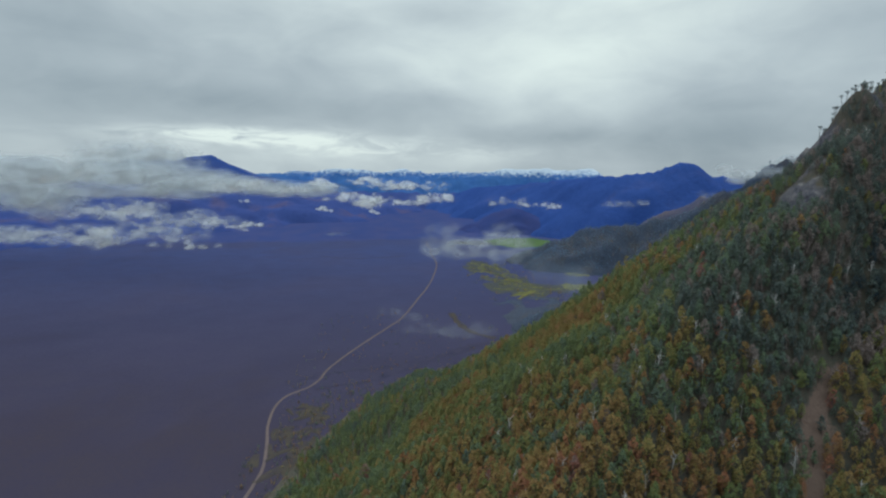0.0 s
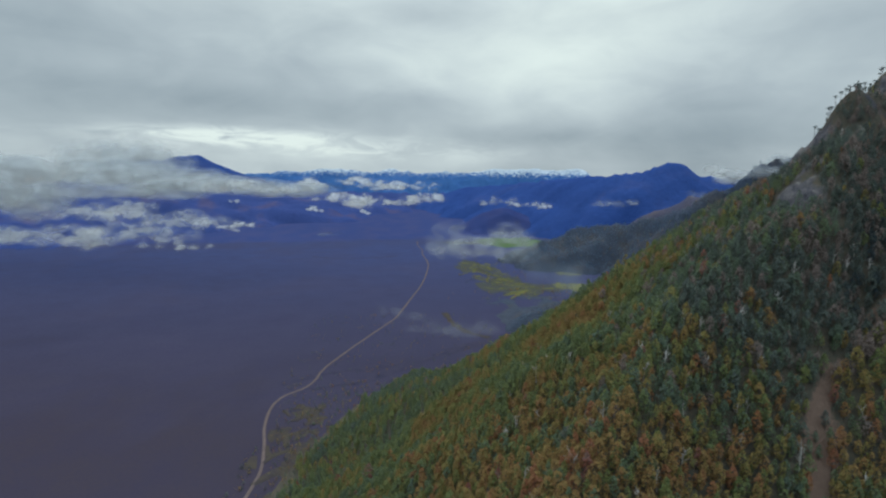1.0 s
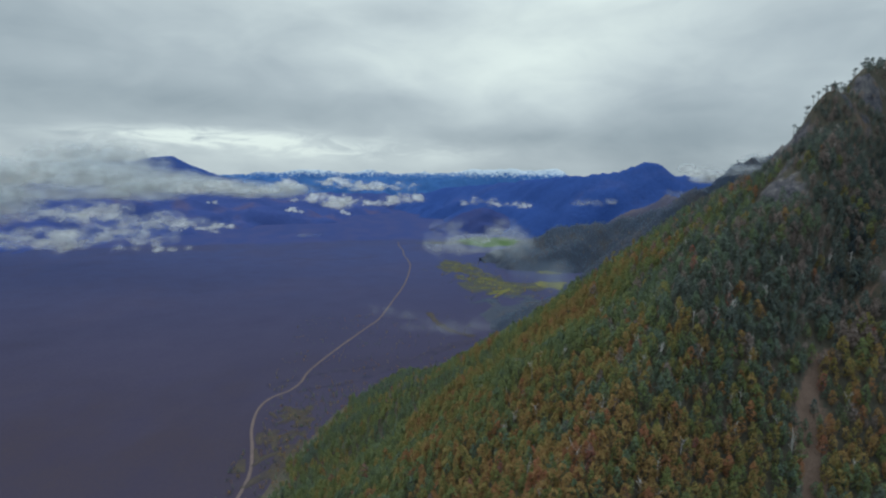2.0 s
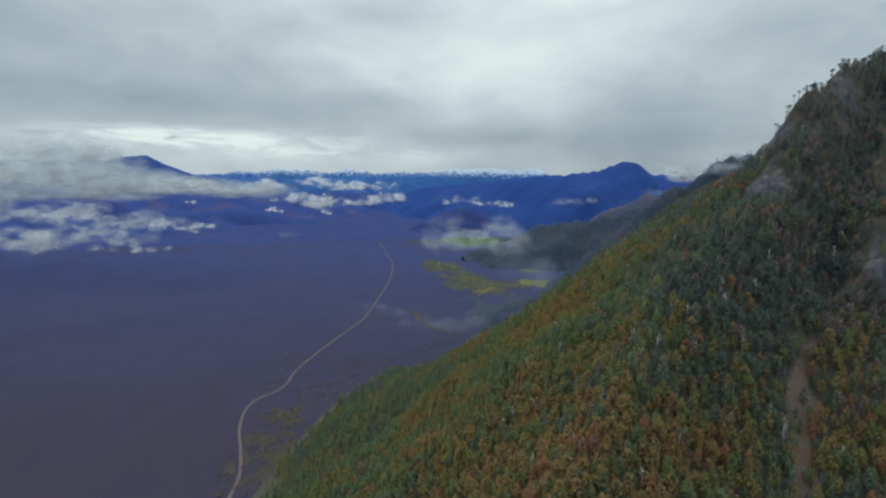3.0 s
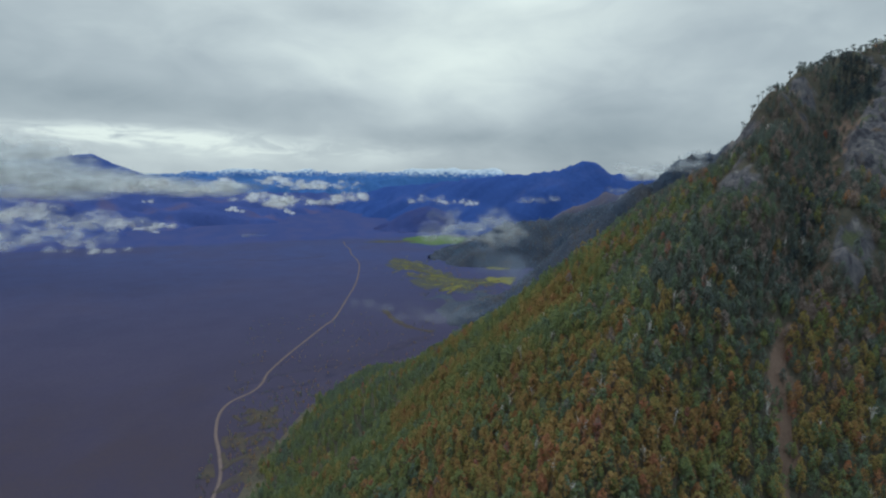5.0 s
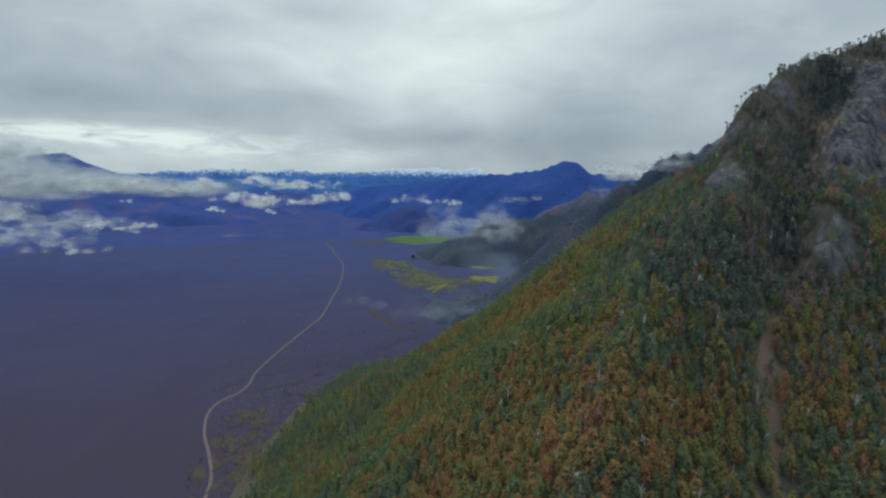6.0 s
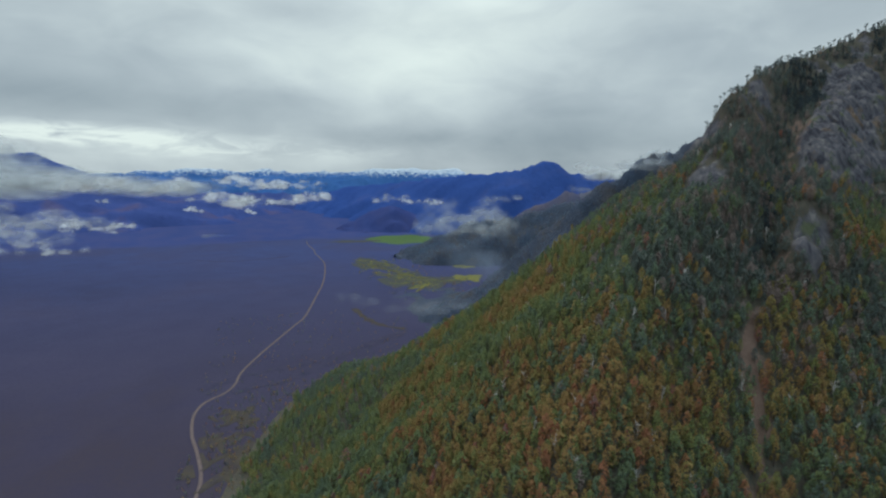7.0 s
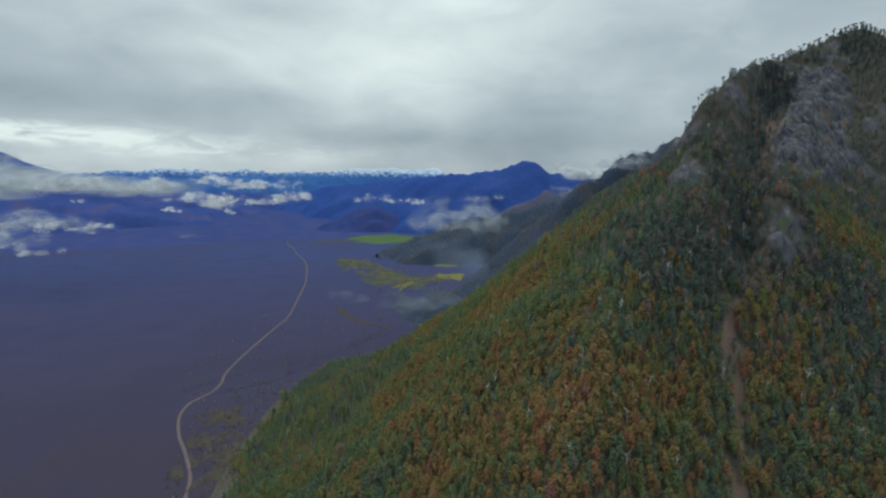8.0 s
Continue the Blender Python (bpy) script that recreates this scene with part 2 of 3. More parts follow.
CLOUDS = {
    "far": cloud_material("cloud_bank", 24.0, 0.90, (0.55, 0.58, 0.60), 2.0, 3.2, 1.0, 6.0),
    "range": cloud_material("cloud_row", 36.0, 0.92, (0.66, 0.69, 0.71), 1.5, 3.5, 1.0, 6.0),
    "small": cloud_material("cloud_puff", 13.0, 0.9, (0.62, 0.65, 0.68), 1.7, 3.6, 0.95, 6.0),
    "bank": cloud_material("smooth_bank", 46.0, 0.94, (0.45, 0.495, 0.53), 1.7, 1.5, 1.3, 3.0),
    "mid": cloud_material("hill_mist", 26.0, 0.62, (0.42, 0.46, 0.50), 2.1, 3.8, 0.85, 6.0),
    "wisp": cloud_material("torn_mist", 8.0, 0.42, (0.47, 0.51, 0.54), 2.1, 4.2, 0.85, 7.0),
    "cap": cloud_material("summit_cloud", 60.0, 0.88, (0.55, 0.585, 0.605), 1.5, 0.7, 1.15, 2.0),
    "veil": cloud_material("slope_haze", 45.0, 0.34, (0.20, 0.25, 0.33), 1.6, 2.2, 1.0, 4.0),
    "thin": cloud_material("thin_mist", 9.0, 0.27, (0.30, 0.33, 0.38), 1.9, 3.6, 0.95, 4.0),
}

# ---- shapes of the land ----


def vnoise(x, y, seed=0):
    """Smooth value noise in the plane, -1 to 1."""
    x, y = np.asarray(x, float), np.asarray(y, float)
    i, j = np.floor(x).astype(np.int64), np.floor(y).astype(np.int64)
    u, v = x - i, y - j
    u, v = u * u * u * (u * (6 * u - 15) + 10), v * v * v * (v * (6 * v - 15) + 10)

    def h(a, b):
        n = (a * 374761393 + b * 668265263 + seed * 974634541) & 0xFFFFFFFF
        n = ((n ^ (n >> 13)) * 1274126177) & 0xFFFFFFFF
        return ((n ^ (n >> 16)) & 0xFFFF) / 32767.5 - 1

    return (h(i, j) * (1 - u) + h(i + 1, j) * u) * (1 - v) + (h(i, j + 1) * (1 - u) + h(i + 1, j + 1) * u) * v


def fbm(x, y, size, octaves=4, seed=0):
    out, amp = 0.0, 1.0
    for k in range(octaves):
        out = out + amp * vnoise(np.asarray(x) / size + 17.3 * k, np.asarray(y) / size - 9.1 * k, seed + k)
        size, amp = size / 2, amp / 2
    return out


def ridged(x, y, size, octaves=4, seed=0):
    out, amp = 0.0, 1.0
    for k in range(octaves):
        out = out + amp * (1 - 2 * np.abs(vnoise(np.asarray(x) / size + 7.7 * k, np.asarray(y) / size + 3.3 * k, seed + k)))
        size, amp = size / 2, amp / 2
    return out


def softmin(a, b, k):
    return -k * np.logaddexp(-a / k, -b / k)


def bump_at(x, y, cx, cy, rx, ry):
    return np.exp(-(((x - cx) / rx) ** 2) - ((y - cy) / ry) ** 2)


def line_distance(x, y, points):
    """Distance to a line through the points, and the share of the way along it."""
    best, along = np.full(np.shape(x), 1e9), np.zeros(np.shape(x))
    for k, ((ax, ay), (bx, by)) in enumerate(zip(points, points[1:])):
        s = np.clip(((x - ax) * (bx - ax) + (y - ay) * (by - ay)) / ((bx - ax) ** 2 + (by - ay) ** 2), 0, 1)
        r = np.hypot(x - ax - s * (bx - ax), y - ay - s * (by - ay))
        along = np.where(r < best, k + s, along)
        best = np.minimum(best, r)
    return best, along


RAVINE = [(484, 432), (428, 400), (348, 344), (292, 298), (240, 259), (222, 247), (208, 237)]
SLAB = [(286, 262), (345, 304), (395, 333), (450, 366), (500, 396), (540, 424)]
LOW_RIB = [(290, 258), (256, 238), (230, 224), (217, 214), (199, 199), (196, 182)]
GULLY = [(112, 140), (126, 155), (138, 168), (147, 179), (155, 191), (164, 202), (180, 213), (199, 222), (219, 234)]
SCREE = [(296, 299), (320, 314), (345, 331), (385, 361)]
CREST = [(262, 376), (276, 358), (292, 351), (318, 366), (350, 388), (384, 406), (420, 428), (452, 444), (490, 455), (530, 468), (566, 470), (600, 467), (634, 461), (664, 453), (700, 446)]


def rock_mask(x, y):
    r, s = line_distance(x, y, SLAB)
    cliff = 1.5 * np.exp(-((r / 25) ** 4)) * np.interp(s, [0, 0.5, 1.0, 4.6, 5.0], [0.0, 0.35, 1.0, 1.0, 0.5]) + 1.0 * bump_at(x, y, 440, 322, 44, 17) - 0.5 * bump_at(x, y, 392, 308, 26, 16)
    r, s = line_distance(x, y, LOW_RIB)
    cliff = cliff + 1.2 * np.exp(-((r / 11) ** 4)) * np.interp(s, [0, 0.5, 0.8, 2.0, 2.4, 3.0, 5.0], [0.1, 0.5, 1.0, 0.9, 0.3, 0.15, 0.05])
    cliff = cliff + 1.4 * bump_at(x, y, 219, 290, 12, 15) + 0.8 * bump_at(x, y, 272, 349, 13, 14) + 0.8 * bump_at(x, y, 334, 362, 26, 12)
    cliff = cliff + 0.6 * bump_at(x, y, 300, 336, 20, 10) + 0.5 * bump_at(x, y, 240, 318, 12, 12) + 0.7 * bump_at(x, y, 398, 400, 30, 10)
    gap = line_distance(x, y, RAVINE)[0]
    cliff = cliff * (1 - np.exp(-((gap / 11) ** 2)))
    spread = crag_zone(x, y) * np.clip(0.9 * fbm(x, y, 24, 4, 15) + 0.02, 0, 0.7) * np.clip((gap - 14) / 14, 0, 1)
    return np.clip(cliff * 1.15 - 0.1 + 0.75 * fbm(x, y, 22, 4, 5) * np.clip(cliff * 2.5, 0, 1) + spread, 0, 1)


def crag_zone(x, y):
    """The high, rocky part of the flank."""
    return np.clip((0.55 * x + y - 420) / 60, 0, 1) * np.clip((x - 190) / 60, 0, 1)


def soil_mask(x, y):
    r, s = line_distance(x, y, GULLY)
    track = 1.2 - r / np.maximum(1.0, np.interp(s, [0, 3, 5, 8], [8.0, 7.5, 4.0, 4.0]) + 7.0 * fbm(x, y, 12, 4, 9))
    r, s = line_distance(x, y, SCREE)
    return np.clip(np.maximum(track, 0.74 - r / np.maximum(1.0, 11.0 + 9.0 * fbm(x, y, 12, 3, 19)) + 0.3 * fbm(x, y, 7, 3, 27)), 0, 1)


def shoulder_line(x):
    """The y of the mountain's crest over x; behind it the ground falls away."""
    return np.interp(x, [230, 262, 282, 300, 370, 458, 540, 640], [430, 412, 366, 364, 404, 450, 462, 462])


def mountain_height(x, y):
    west = 110.4 + 0.797 * x + 0.03 * y + 1e-5 * x * x - 0.00029 * x * y - 0.00033 * y * y
    south = -84.2 + 0.0826 * x + 1.108 * y + 0.45 * np.maximum(0, 112 - x)
    face = 40 - 0.17 * x + 0.9 * y + 0.60 * 16 * np.logaddexp(0, (x - 508) / 16)
    z = softmin(softmin(west, south, 6.0), face, 6.0)
    z = softmin(z, 430.0, 8.0)
    z = z + 16 * bump_at(x, y, 258, 246, 20, 16) + 9 * bump_at(x, y, -4, 252, 25, 25) - 12 * bump_at(x, y, -36, 372, 35, 35)
    z = z + 5 * bump_at(x, y, 60, 274, 30, 30) - 7 * bump_at(x, y, 50, 208, 24, 24) - 12 * bump_at(x, y, 204, 292, 36, 26) - 11 * bump_at(x, y, 256, 372, 22, 26)
    z = z + 18 * bump_at(x, y, 231, 227, 10, 9) + 15 * bump_at(x, y, 288, 352, 16, 18) + 14 * bump_at(x, y, 352, 386, 34, 26) - 5 * bump_at(x, y, 145, 268, 30, 26) - 6 * bump_at(x, y, 168, 186, 20, 16) - 8 * bump_at(x, y, 208, 240, 14, 14)
    beyond = (y - shoulder_line(x)) / 12
    z = z - 1.5 * 12 * np.logaddexp(0, beyond) * np.clip((x - 225) / 40, 0, 1)
    beyond = (y - 420) / 22
    z = z - 0.70 * 22 * np.logaddexp(0, beyond) * np.clip((x - 5) / 95, 0, 1) * np.clip((270 - x) / 40, 0, 1)
    z = z - 0.7 * 14 * np.logaddexp(0, (y - 580) / 14)
    z = z - 34 * np.clip((x - 648) / 60, 0, 1)
    z = 13 * np.logaddexp(0, z / 13) - 5.0 - 8 * np.clip(-z / 60, 0, 1)
    r, s = line_distance(x, y, GULLY)
    z = z - 4 * np.exp(-((r / 11) ** 2))
    r, s = line_distance(x, y, RAVINE)
    z = z - np.interp(s, [0, 1, 3, 5, 6], [8, 15, 17, 9, 3]) * np.exp(-((r / 14) ** 2))
    r, s = line_distance(x, y, SLAB)
    z = z + 9 * np.exp(-((r / 17) ** 2)) * np.clip(s * 1.2, 0, 1)
    r, s = line_distance(x, y, CREST)
    z = z + np.interp(s, [0, 1, 2, 4, 14], [0, 8, 15, 13, 14]) * np.exp(-((r / 19) ** 2))
    z = z + np.clip((x + 60) / 120, 0.25, 1) * 3.0 * fbm(x, y, 60, 3, 3)
    rock = rock_mask(x, y)
    z = z + np.clip(rock * 1.6, 0, 1) * 2.0 * np.sin(2 * np.pi * (z + 6 * fbm(x, y, 40, 2, 44)) / 19)
    return z + rock * (6.0 * ridged(x + 0.25 * y, 0.3 * y, 26, 5, 21) + 3.0 * ridged(x, y, 10, 3, 31) - 4.0)


def grid_mesh(name, xs, ys, height, mat, keep=None, extra=()):
    """A sheet over the plan; extra: names and functions of masks that it carries."""
    X, Y = np.meshgrid(xs, ys)
    Z = height(X, Y)
    nx, ny = len(xs), len(ys)
    i = (np.arange(ny - 1)[:, None] * nx + np.arange(nx - 1)[None, :]).ravel()
    F = np.stack([i, i + 1, i + nx + 1, i + nx], 1)
    if keep is not None:
        F = F[(Z.ravel()[F] > keep).any(1)]
    V = np.stack([X, Y, Z], -1).reshape(-1, 3)
    used = np.unique(F)
    index = np.zeros(len(V), np.int64)
    index[used] = np.arange(len(used))
    me = mesh_of(name, V[used], index[F], mat, True)
    for key, fn in extra:
        me.attributes.new(key, "FLOAT", "POINT").data.foreach_set("value", np.asarray(fn(V[used, 0], V[used, 1]), np.float32))
    return me


def mesh_of(name, V, F, mat, smooth=False):
    """A mesh from arrays of points and of faces that all have the same number of corners."""
    me = bpy.data.meshes.new(name)
    n, k = F.shape
    me.vertices.add(len(V))
    me.vertices.foreach_set("co", np.asarray(V, np.float32).ravel())
    me.loops.add(n * k)
    me.loops.foreach_set("vertex_index", F.astype(np.int32).ravel())
    me.polygons.add(n)
    me.polygons.foreach_set("loop_start", np.arange(0, n * k, k, dtype=np.int32))
    me.polygons.foreach_set("loop_total", np.full(n, k, np.int32))
    me.polygons.foreach_set("use_smooth", np.full(n, smooth))
    me.materials.append(mat)
    me.update()
    me.validate()
    return me


# ---- valley floor ----
ease = np.linspace(-1, 1, 161)
xs = 4700 * np.sign(ease) * np.abs(ease) ** 1.8
ys = np.concatenate([np.linspace(-4700, -200, 16), np.linspace(0, 2000, 101), np.linspace(2080, 4900, 36)])


def valley_height(x, y):
    calm = np.clip((-x - 240) / 150, 0, 1)
    return calm * np.clip(1.6 * fbm(x, y, 170, 3, 40), -2.4, 2.4) - 0.0


ROAD = [(-139, 330), (-133, 392), (-132, 422), (-139, 462), (-147, 497), (-150, 538), (-143, 566), (-124, 588), (-115, 612), (-110, 645), (-90, 703), (-66, 763), (-40, 826), (-19, 880), (11, 1017), (33, 1120), (50, 1230), (62, 1330), (67, 1395), (66, 1470), (60, 1562), (63, 1660), (54, 1760), (58, 1860)]
ground = tagged(new("ground", grid_mesh("ground", xs, ys, valley_height, SCRUB)), "flat valley floor of leafless purple-grey scrub, blued far out for haze", "valley floor", kind="structure")


def smooth_line(points, step):
    """A Catmull-Rom line through the points, sampled about every step metres."""
    P = [np.array(p, float) for p in points]
    P = [2 * P[0] - P[1], *P, 2 * P[-1] - P[-2]]
    out = []
    for a, b, c, e in zip(P, P[1:], P[2:], P[3:]):
        n = max(2, int(np.hypot(*(c - b)) / step))
        for t in np.linspace(0, 1, n, endpoint=False):
            out.append(0.5 * (2 * b + (c - a) * t + (2 * a - 5 * b + 4 * c - e) * t * t + (3 * b - a - 3 * c + e) * t**3))
    return np.array(out)


def ribbon(name, points, half, mat, lift, wander=0.0):
    """A low cambered strip with sloping sides."""
    L = smooth_line(points, 4.0)
    T = np.gradient(L, axis=0)
    T /= np.linalg.norm(T, axis=1)[:, None]
    N = np.stack([T[:, 1], -T[:, 0]], 1)
    w = half * (1 + wander * fbm(L[:, 0], L[:, 1], 22, 3, 77))
    rows = []
    for side, z in ((-1.25, -0.3), (-1.0, lift), (0.0, lift + 0.05), (1.0, lift), (1.25, -0.3)):
        q = L + N * (side * w)[:, None]
        rows.append(np.column_stack([q, np.full(len(q), z)]))
    V = np.stack(rows, 1).reshape(-1, 3)
    i = (np.arange(len(L) - 1)[:, None] * 5 + np.arange(4)[None, :]).ravel()
    return mesh_of(name, V, np.stack([i, i + 1, i + 6, i + 5], 1), mat, True)


road = tagged(new("road", ribbon("road", ROAD, 1.3, GRAVEL, 0.35, 0.12)), "pale gravel road winding along the valley floor", "road", kind="structure")


def patch(name, cx, cy, rx, ry, mat, label, turn=0.0, ragged=0.35, seed=0, lift=0.5):
    """A low mound-edged plot of ground with a ragged outline."""
    a = np.linspace(0, 2 * np.pi, 72, endpoint=False)
    r = 1 + ragged * fbm(2.2 * np.cos(a) + 31 * seed, 2.2 * np.sin(a), 1.0, 4, seed)
    c, s = math.cos(radians(turn)), math.sin(radians(turn))
    rings = []
    for share, z in ((1.06, -0.6), (1.0, lift), (0.66, lift + 0.15), (0.33, lift + 0.25), (0.02, lift + 0.25)):
        u, v = share * r * rx * np.cos(a), share * r * ry * np.sin(a)
        rings.append(np.column_stack([cx + c * u - s * v, cy + s * u + c * v, np.full(72, z)]))
    k = np.arange(72)
    F = np.concatenate([np.stack([j * 72 + k, j * 72 + (k + 1) % 72, (j + 1) * 72 + (k + 1) % 72, (j + 1) * 72 + k], 1) for j in range(4)])
    return tagged(new(name, mesh_of(name, np.concatenate(rings), F, mat, True)), label, "field", kind="structure")


patch("pasture", 395, 1835, 125, 125, GREEN, "bright green pasture on the valley floor", 0, 0.12, 1, 0.3)
patch("pasture", 235, 1815, 85, 28, OLIVE, "olive strip of grass beside the pasture", 0, 0.3, 2, 0.3)
patch("meadow", 420, 1262, 44, 30, YELLOW, "yellow-green clearing at the foot of the hill", 0, 0.35, 7, 0.3)
patch("meadow", 365, 1112, 32, 36, YELLOW, "yellow-green clearing at the foot of the hill", 0, 0.4, 8, 0.3)
for cx, cy, rx, ry, turn, seed in ((195, 1350, 40, 80, 12, 31), (232, 1150, 52, 105, 10, 32), (290, 1085, 60, 38, 0, 33)):
    patch("olive_scrub", cx, cy, rx, ry, OLIVE, "olive patch of low scrub on the valley floor", turn, 0.55, seed, 0.05 + 0.02 * (seed - 31))
field_rng = np.random.default_rng(23)
for k in range(120):
    u = field_rng.uniform(0, 1)
    x, y = 180 + 70 * u + field_rng.normal(0, 20), 1400 - 370 * u + field_rng.normal(0, 22)
    turn, length = field_rng.normal(-0.45 + 0.9 * (u > 0.75), 0.5), field_rng.uniform(18, 58)
    tx, ty = math.sin(turn) * length / 2, math.cos(turn) * length / 2 * (1 - 0.4 * u)
    bend = field_rng.normal(0, 6, 2)
    strip = ribbon("meadow", [(x - tx, y - ty), (x + bend[0], y + bend[1]), (x + tx, y + ty)], field_rng.uniform(0.4, 1.3), YELLOW, 0.45 + 0.004 * k, 0.8)
    tagged(new("meadow", strip), "winding yellow strip of dry meadow grass", "field", "meadow strips", kind="structure")
for points, half in (([(205, 1000), (240, 1052), (292, 1086), (350, 1096)], 1.7), ([(196, 1030), (232, 1058), (270, 1074)], 1.6), ([(232, 1180), (256, 1130), (292, 1090)], 1.3)):
    tagged(new("meadow", ribbon("meadow", points, half, YELLOW, 0.95, 0.8)), "winding yellow strip of dry meadow grass", "field", "meadow strips", kind="structure")
for k in range(60):
    x, y = -106 + field_rng.normal(0, 13), field_rng.uniform(362, 540)
    length = field_rng.uniform(10, 34)
    tx, ty = length * 0.5 * field_rng.normal(0, 0.4), length * 0.5
    strip = ribbon("rough_grass", [(x - tx, y - ty), (x + field_rng.normal(0, 3), y), (x + tx, y + ty)], field_rng.uniform(2.0, 6.0), VERGE, 0.1 + 0.006 * k, 0.9)
    tagged(new("rough_grass", strip), "patch of olive-brown rough grass beside the road", "field", "rough grass patches", kind="structure")
for points, half in (([(-118, 585), (-62, 604), (-8, 650), (52, 700), (116, 745)], 7), ([(-152, 600), (-122, 622), (-80, 640), (-20, 655)], 6)):
    tagged(new("heath", ribbon("heath", points, half, HEATH, 0.25, 0.9)), "dark strip of low heath on the valley floor", "field", "heath strips", kind="structure")
tagged(new("hollow", ribbon("hollow", [(-315, 1577), (-172, 1486), (-13, 1533)], 2.2, HEATH, 0.2, 0.9)), "dark winding hollow in the purple scrub", "field", kind="structure")
tagged(new("sand_bank", ribbon("sand_bank", [(211, 881), (201, 816), (178, 757)], 3.2, VERGE, 0.5, 0.8)), "brownish bank of bare soil at the spur's foot", "field", kind="structure")
tagged(new("meadow", ribbon("meadow", [(66, 905), (74, 840), (92, 790), (124, 758)], 6, VERGE, 0.3, 0.7)), "olive strip of rough grass in the scrub", "field", "meadow strips", kind="structure")

# ---- mountain and hills ----
mountain = tagged(new("mountain", grid_mesh("mountain", np.arange(-150, 760, 2.1), np.arange(80, 720, 2.1), mountain_height, SLOPE, -3.0, (("rock", rock_mask), ("soil", soil_mask)))), "steep mountain flank of dark soil with grey cliffs", "mountain", kind="structure")


HEIGHTS = {}


def ridge_hill(name, crest, half, mat, label, step, spur=0.35, jag=0.0, size=260.0, seed=0, power=1.1):
    """A hill whose crest runs through points (x, y, z), with spurs running down both sides."""
    P = np.array(crest, float)
    line = [tuple(p[:2]) for p in P]
    xs = np.arange(P[:, 0].min() - half, P[:, 0].max() + half, step)
    ys = np.arange(P[:, 1].min() - half, P[:, 1].max() + half, step)

    def height(x, y):
        r, s = line_distance(x, y, line)
        top = np.interp(s, np.arange(len(P)), P[:, 2])
        top = top + jag * ridged(x, y, size * 0.5, 4, seed + 50)
        r = r * (1 + spur * ridged(x, y, size, 4, seed)) / half
        return top * (1 - np.clip(r, 0, 1.3) ** power) - 3 + 0.03 * top * fbm(x, y, size * 0.3, 3, seed + 9)

    HEIGHTS[label] = height
    return tagged(new(name, grid_mesh(name, xs, ys, height, mat, -4.0)), label, "mountain", kind="structure")


# spur and hill colours lightened towards blue and lilac to imitate haze
HAZED_NOSE = hill_material("hazed_hill_woods", (0.060, 0.082, 0.125), (0.084, 0.090, 0.115), (0.10, 0.09, 0.085), 0.02)
HAZED_BROWN = hill_material("hazed_bare_woods", (0.078, 0.088, 0.150), (0.118, 0.106, 0.135), (0.14, 0.112, 0.115), 0.012)
# from here on the blue of distance haze is painted into the colours
HAZE_DUSKY = hill_material("haze_dusky_woods", (0.041, 0.064, 0.200), (0.052, 0.069, 0.195), (0.064, 0.072, 0.180), 0.012)
HAZE_BLUE = hill_material("haze_blue_woods", (0.028, 0.066, 0.235), (0.038, 0.080, 0.265), (0.050, 0.078, 0.23), 0.005)
HAZE_VIOLET = hill_material("haze_violet_woods", (0.040, 0.068, 0.215), (0.052, 0.078, 0.235), (0.100, 0.086, 0.160), 0.005)
HAZED_SNOWY = hill_material("hazed_snowy_range", (0.040, 0.115, 0.33), (0.055, 0.15, 0.36), (0.06, 0.13, 0.34), 0.006, 210.0)

SPUR_LABEL = "dark green wooded spur behind the near slope, blued for haze"
NOSE_LABEL = "dark wooded hill jutting into the valley, blued for haze"
ridge_hill("spur", [(680, 640, 330), (547, 645, 292), (468, 650, 262), (400, 645, 238), (345, 640, 210), (305, 740, 118), (290, 820, 50), (278, 880, 18), (265, 950, 3)], 140, HAZED_NOSE, SPUR_LABEL, 6, 0.25, 5, 90, 2)
ridge_hill("hill", [(415, 1395, 72), (470, 1390, 105), (600, 1370, 118), (740, 1300, 160), (880, 1180, 205)], 150, HAZED_NOSE, NOSE_LABEL, 8, 0.25, 4, 120, 3)
ridge_hill("hill", [(690, 1640, 75), (750, 1570, 125), (840, 1490, 180), (1050, 1380, 200)], 200, HAZED_BROWN, "brown leafless wooded hill behind the first, tinted lilac for haze", 12, 0.3, 8, 180, 5)
ridge_hill("hill", [(365, 2210, 80), (430, 2190, 98), (500, 2230, 80)], 180, HAZE_DUSKY, "low brown hill standing in the plain, blued by painted haze", 12, 0.3, 5, 140, 6)
ridge_hill("peak", [(420, 3500, 140), (600, 2950, 180), (770, 2350, 226), (850, 2000, 244), (890, 1915, 260), (922, 1875, 282), (955, 1858, 292), (990, 1850, 288), (1025, 1842, 276), (1070, 1828, 244), (1300, 1760, 225)], 360, HAZE_BLUE, "wooded mountain with a pointed peak, coloured deep blue for haze", 20, 0.15, 4, 260, 7)
ridge_hill("range", [(-2300, 1400, 190), (-1600, 2000, 188), (-1150, 2600, 182), (-780, 3000, 165), (-480, 3350, 110)], 640, HAZE_VIOLET, "wooded mountainside under cloud, coloured blue-violet for haze", 22, 0.2, 12, 260, 8)
ridge_hill("peak", [(-2130, 4150, 290), (-1880, 4250, 305), (-1690, 4290, 330), (-1625, 4300, 350), (-1535, 4300, 348), (-1320, 4330, 250), (-1040, 4350, 150)], 420, HAZE_BLUE, "blunt mountain rising out of cloud, coloured dark blue for haze", 26, 0.15, 5, 300, 11)
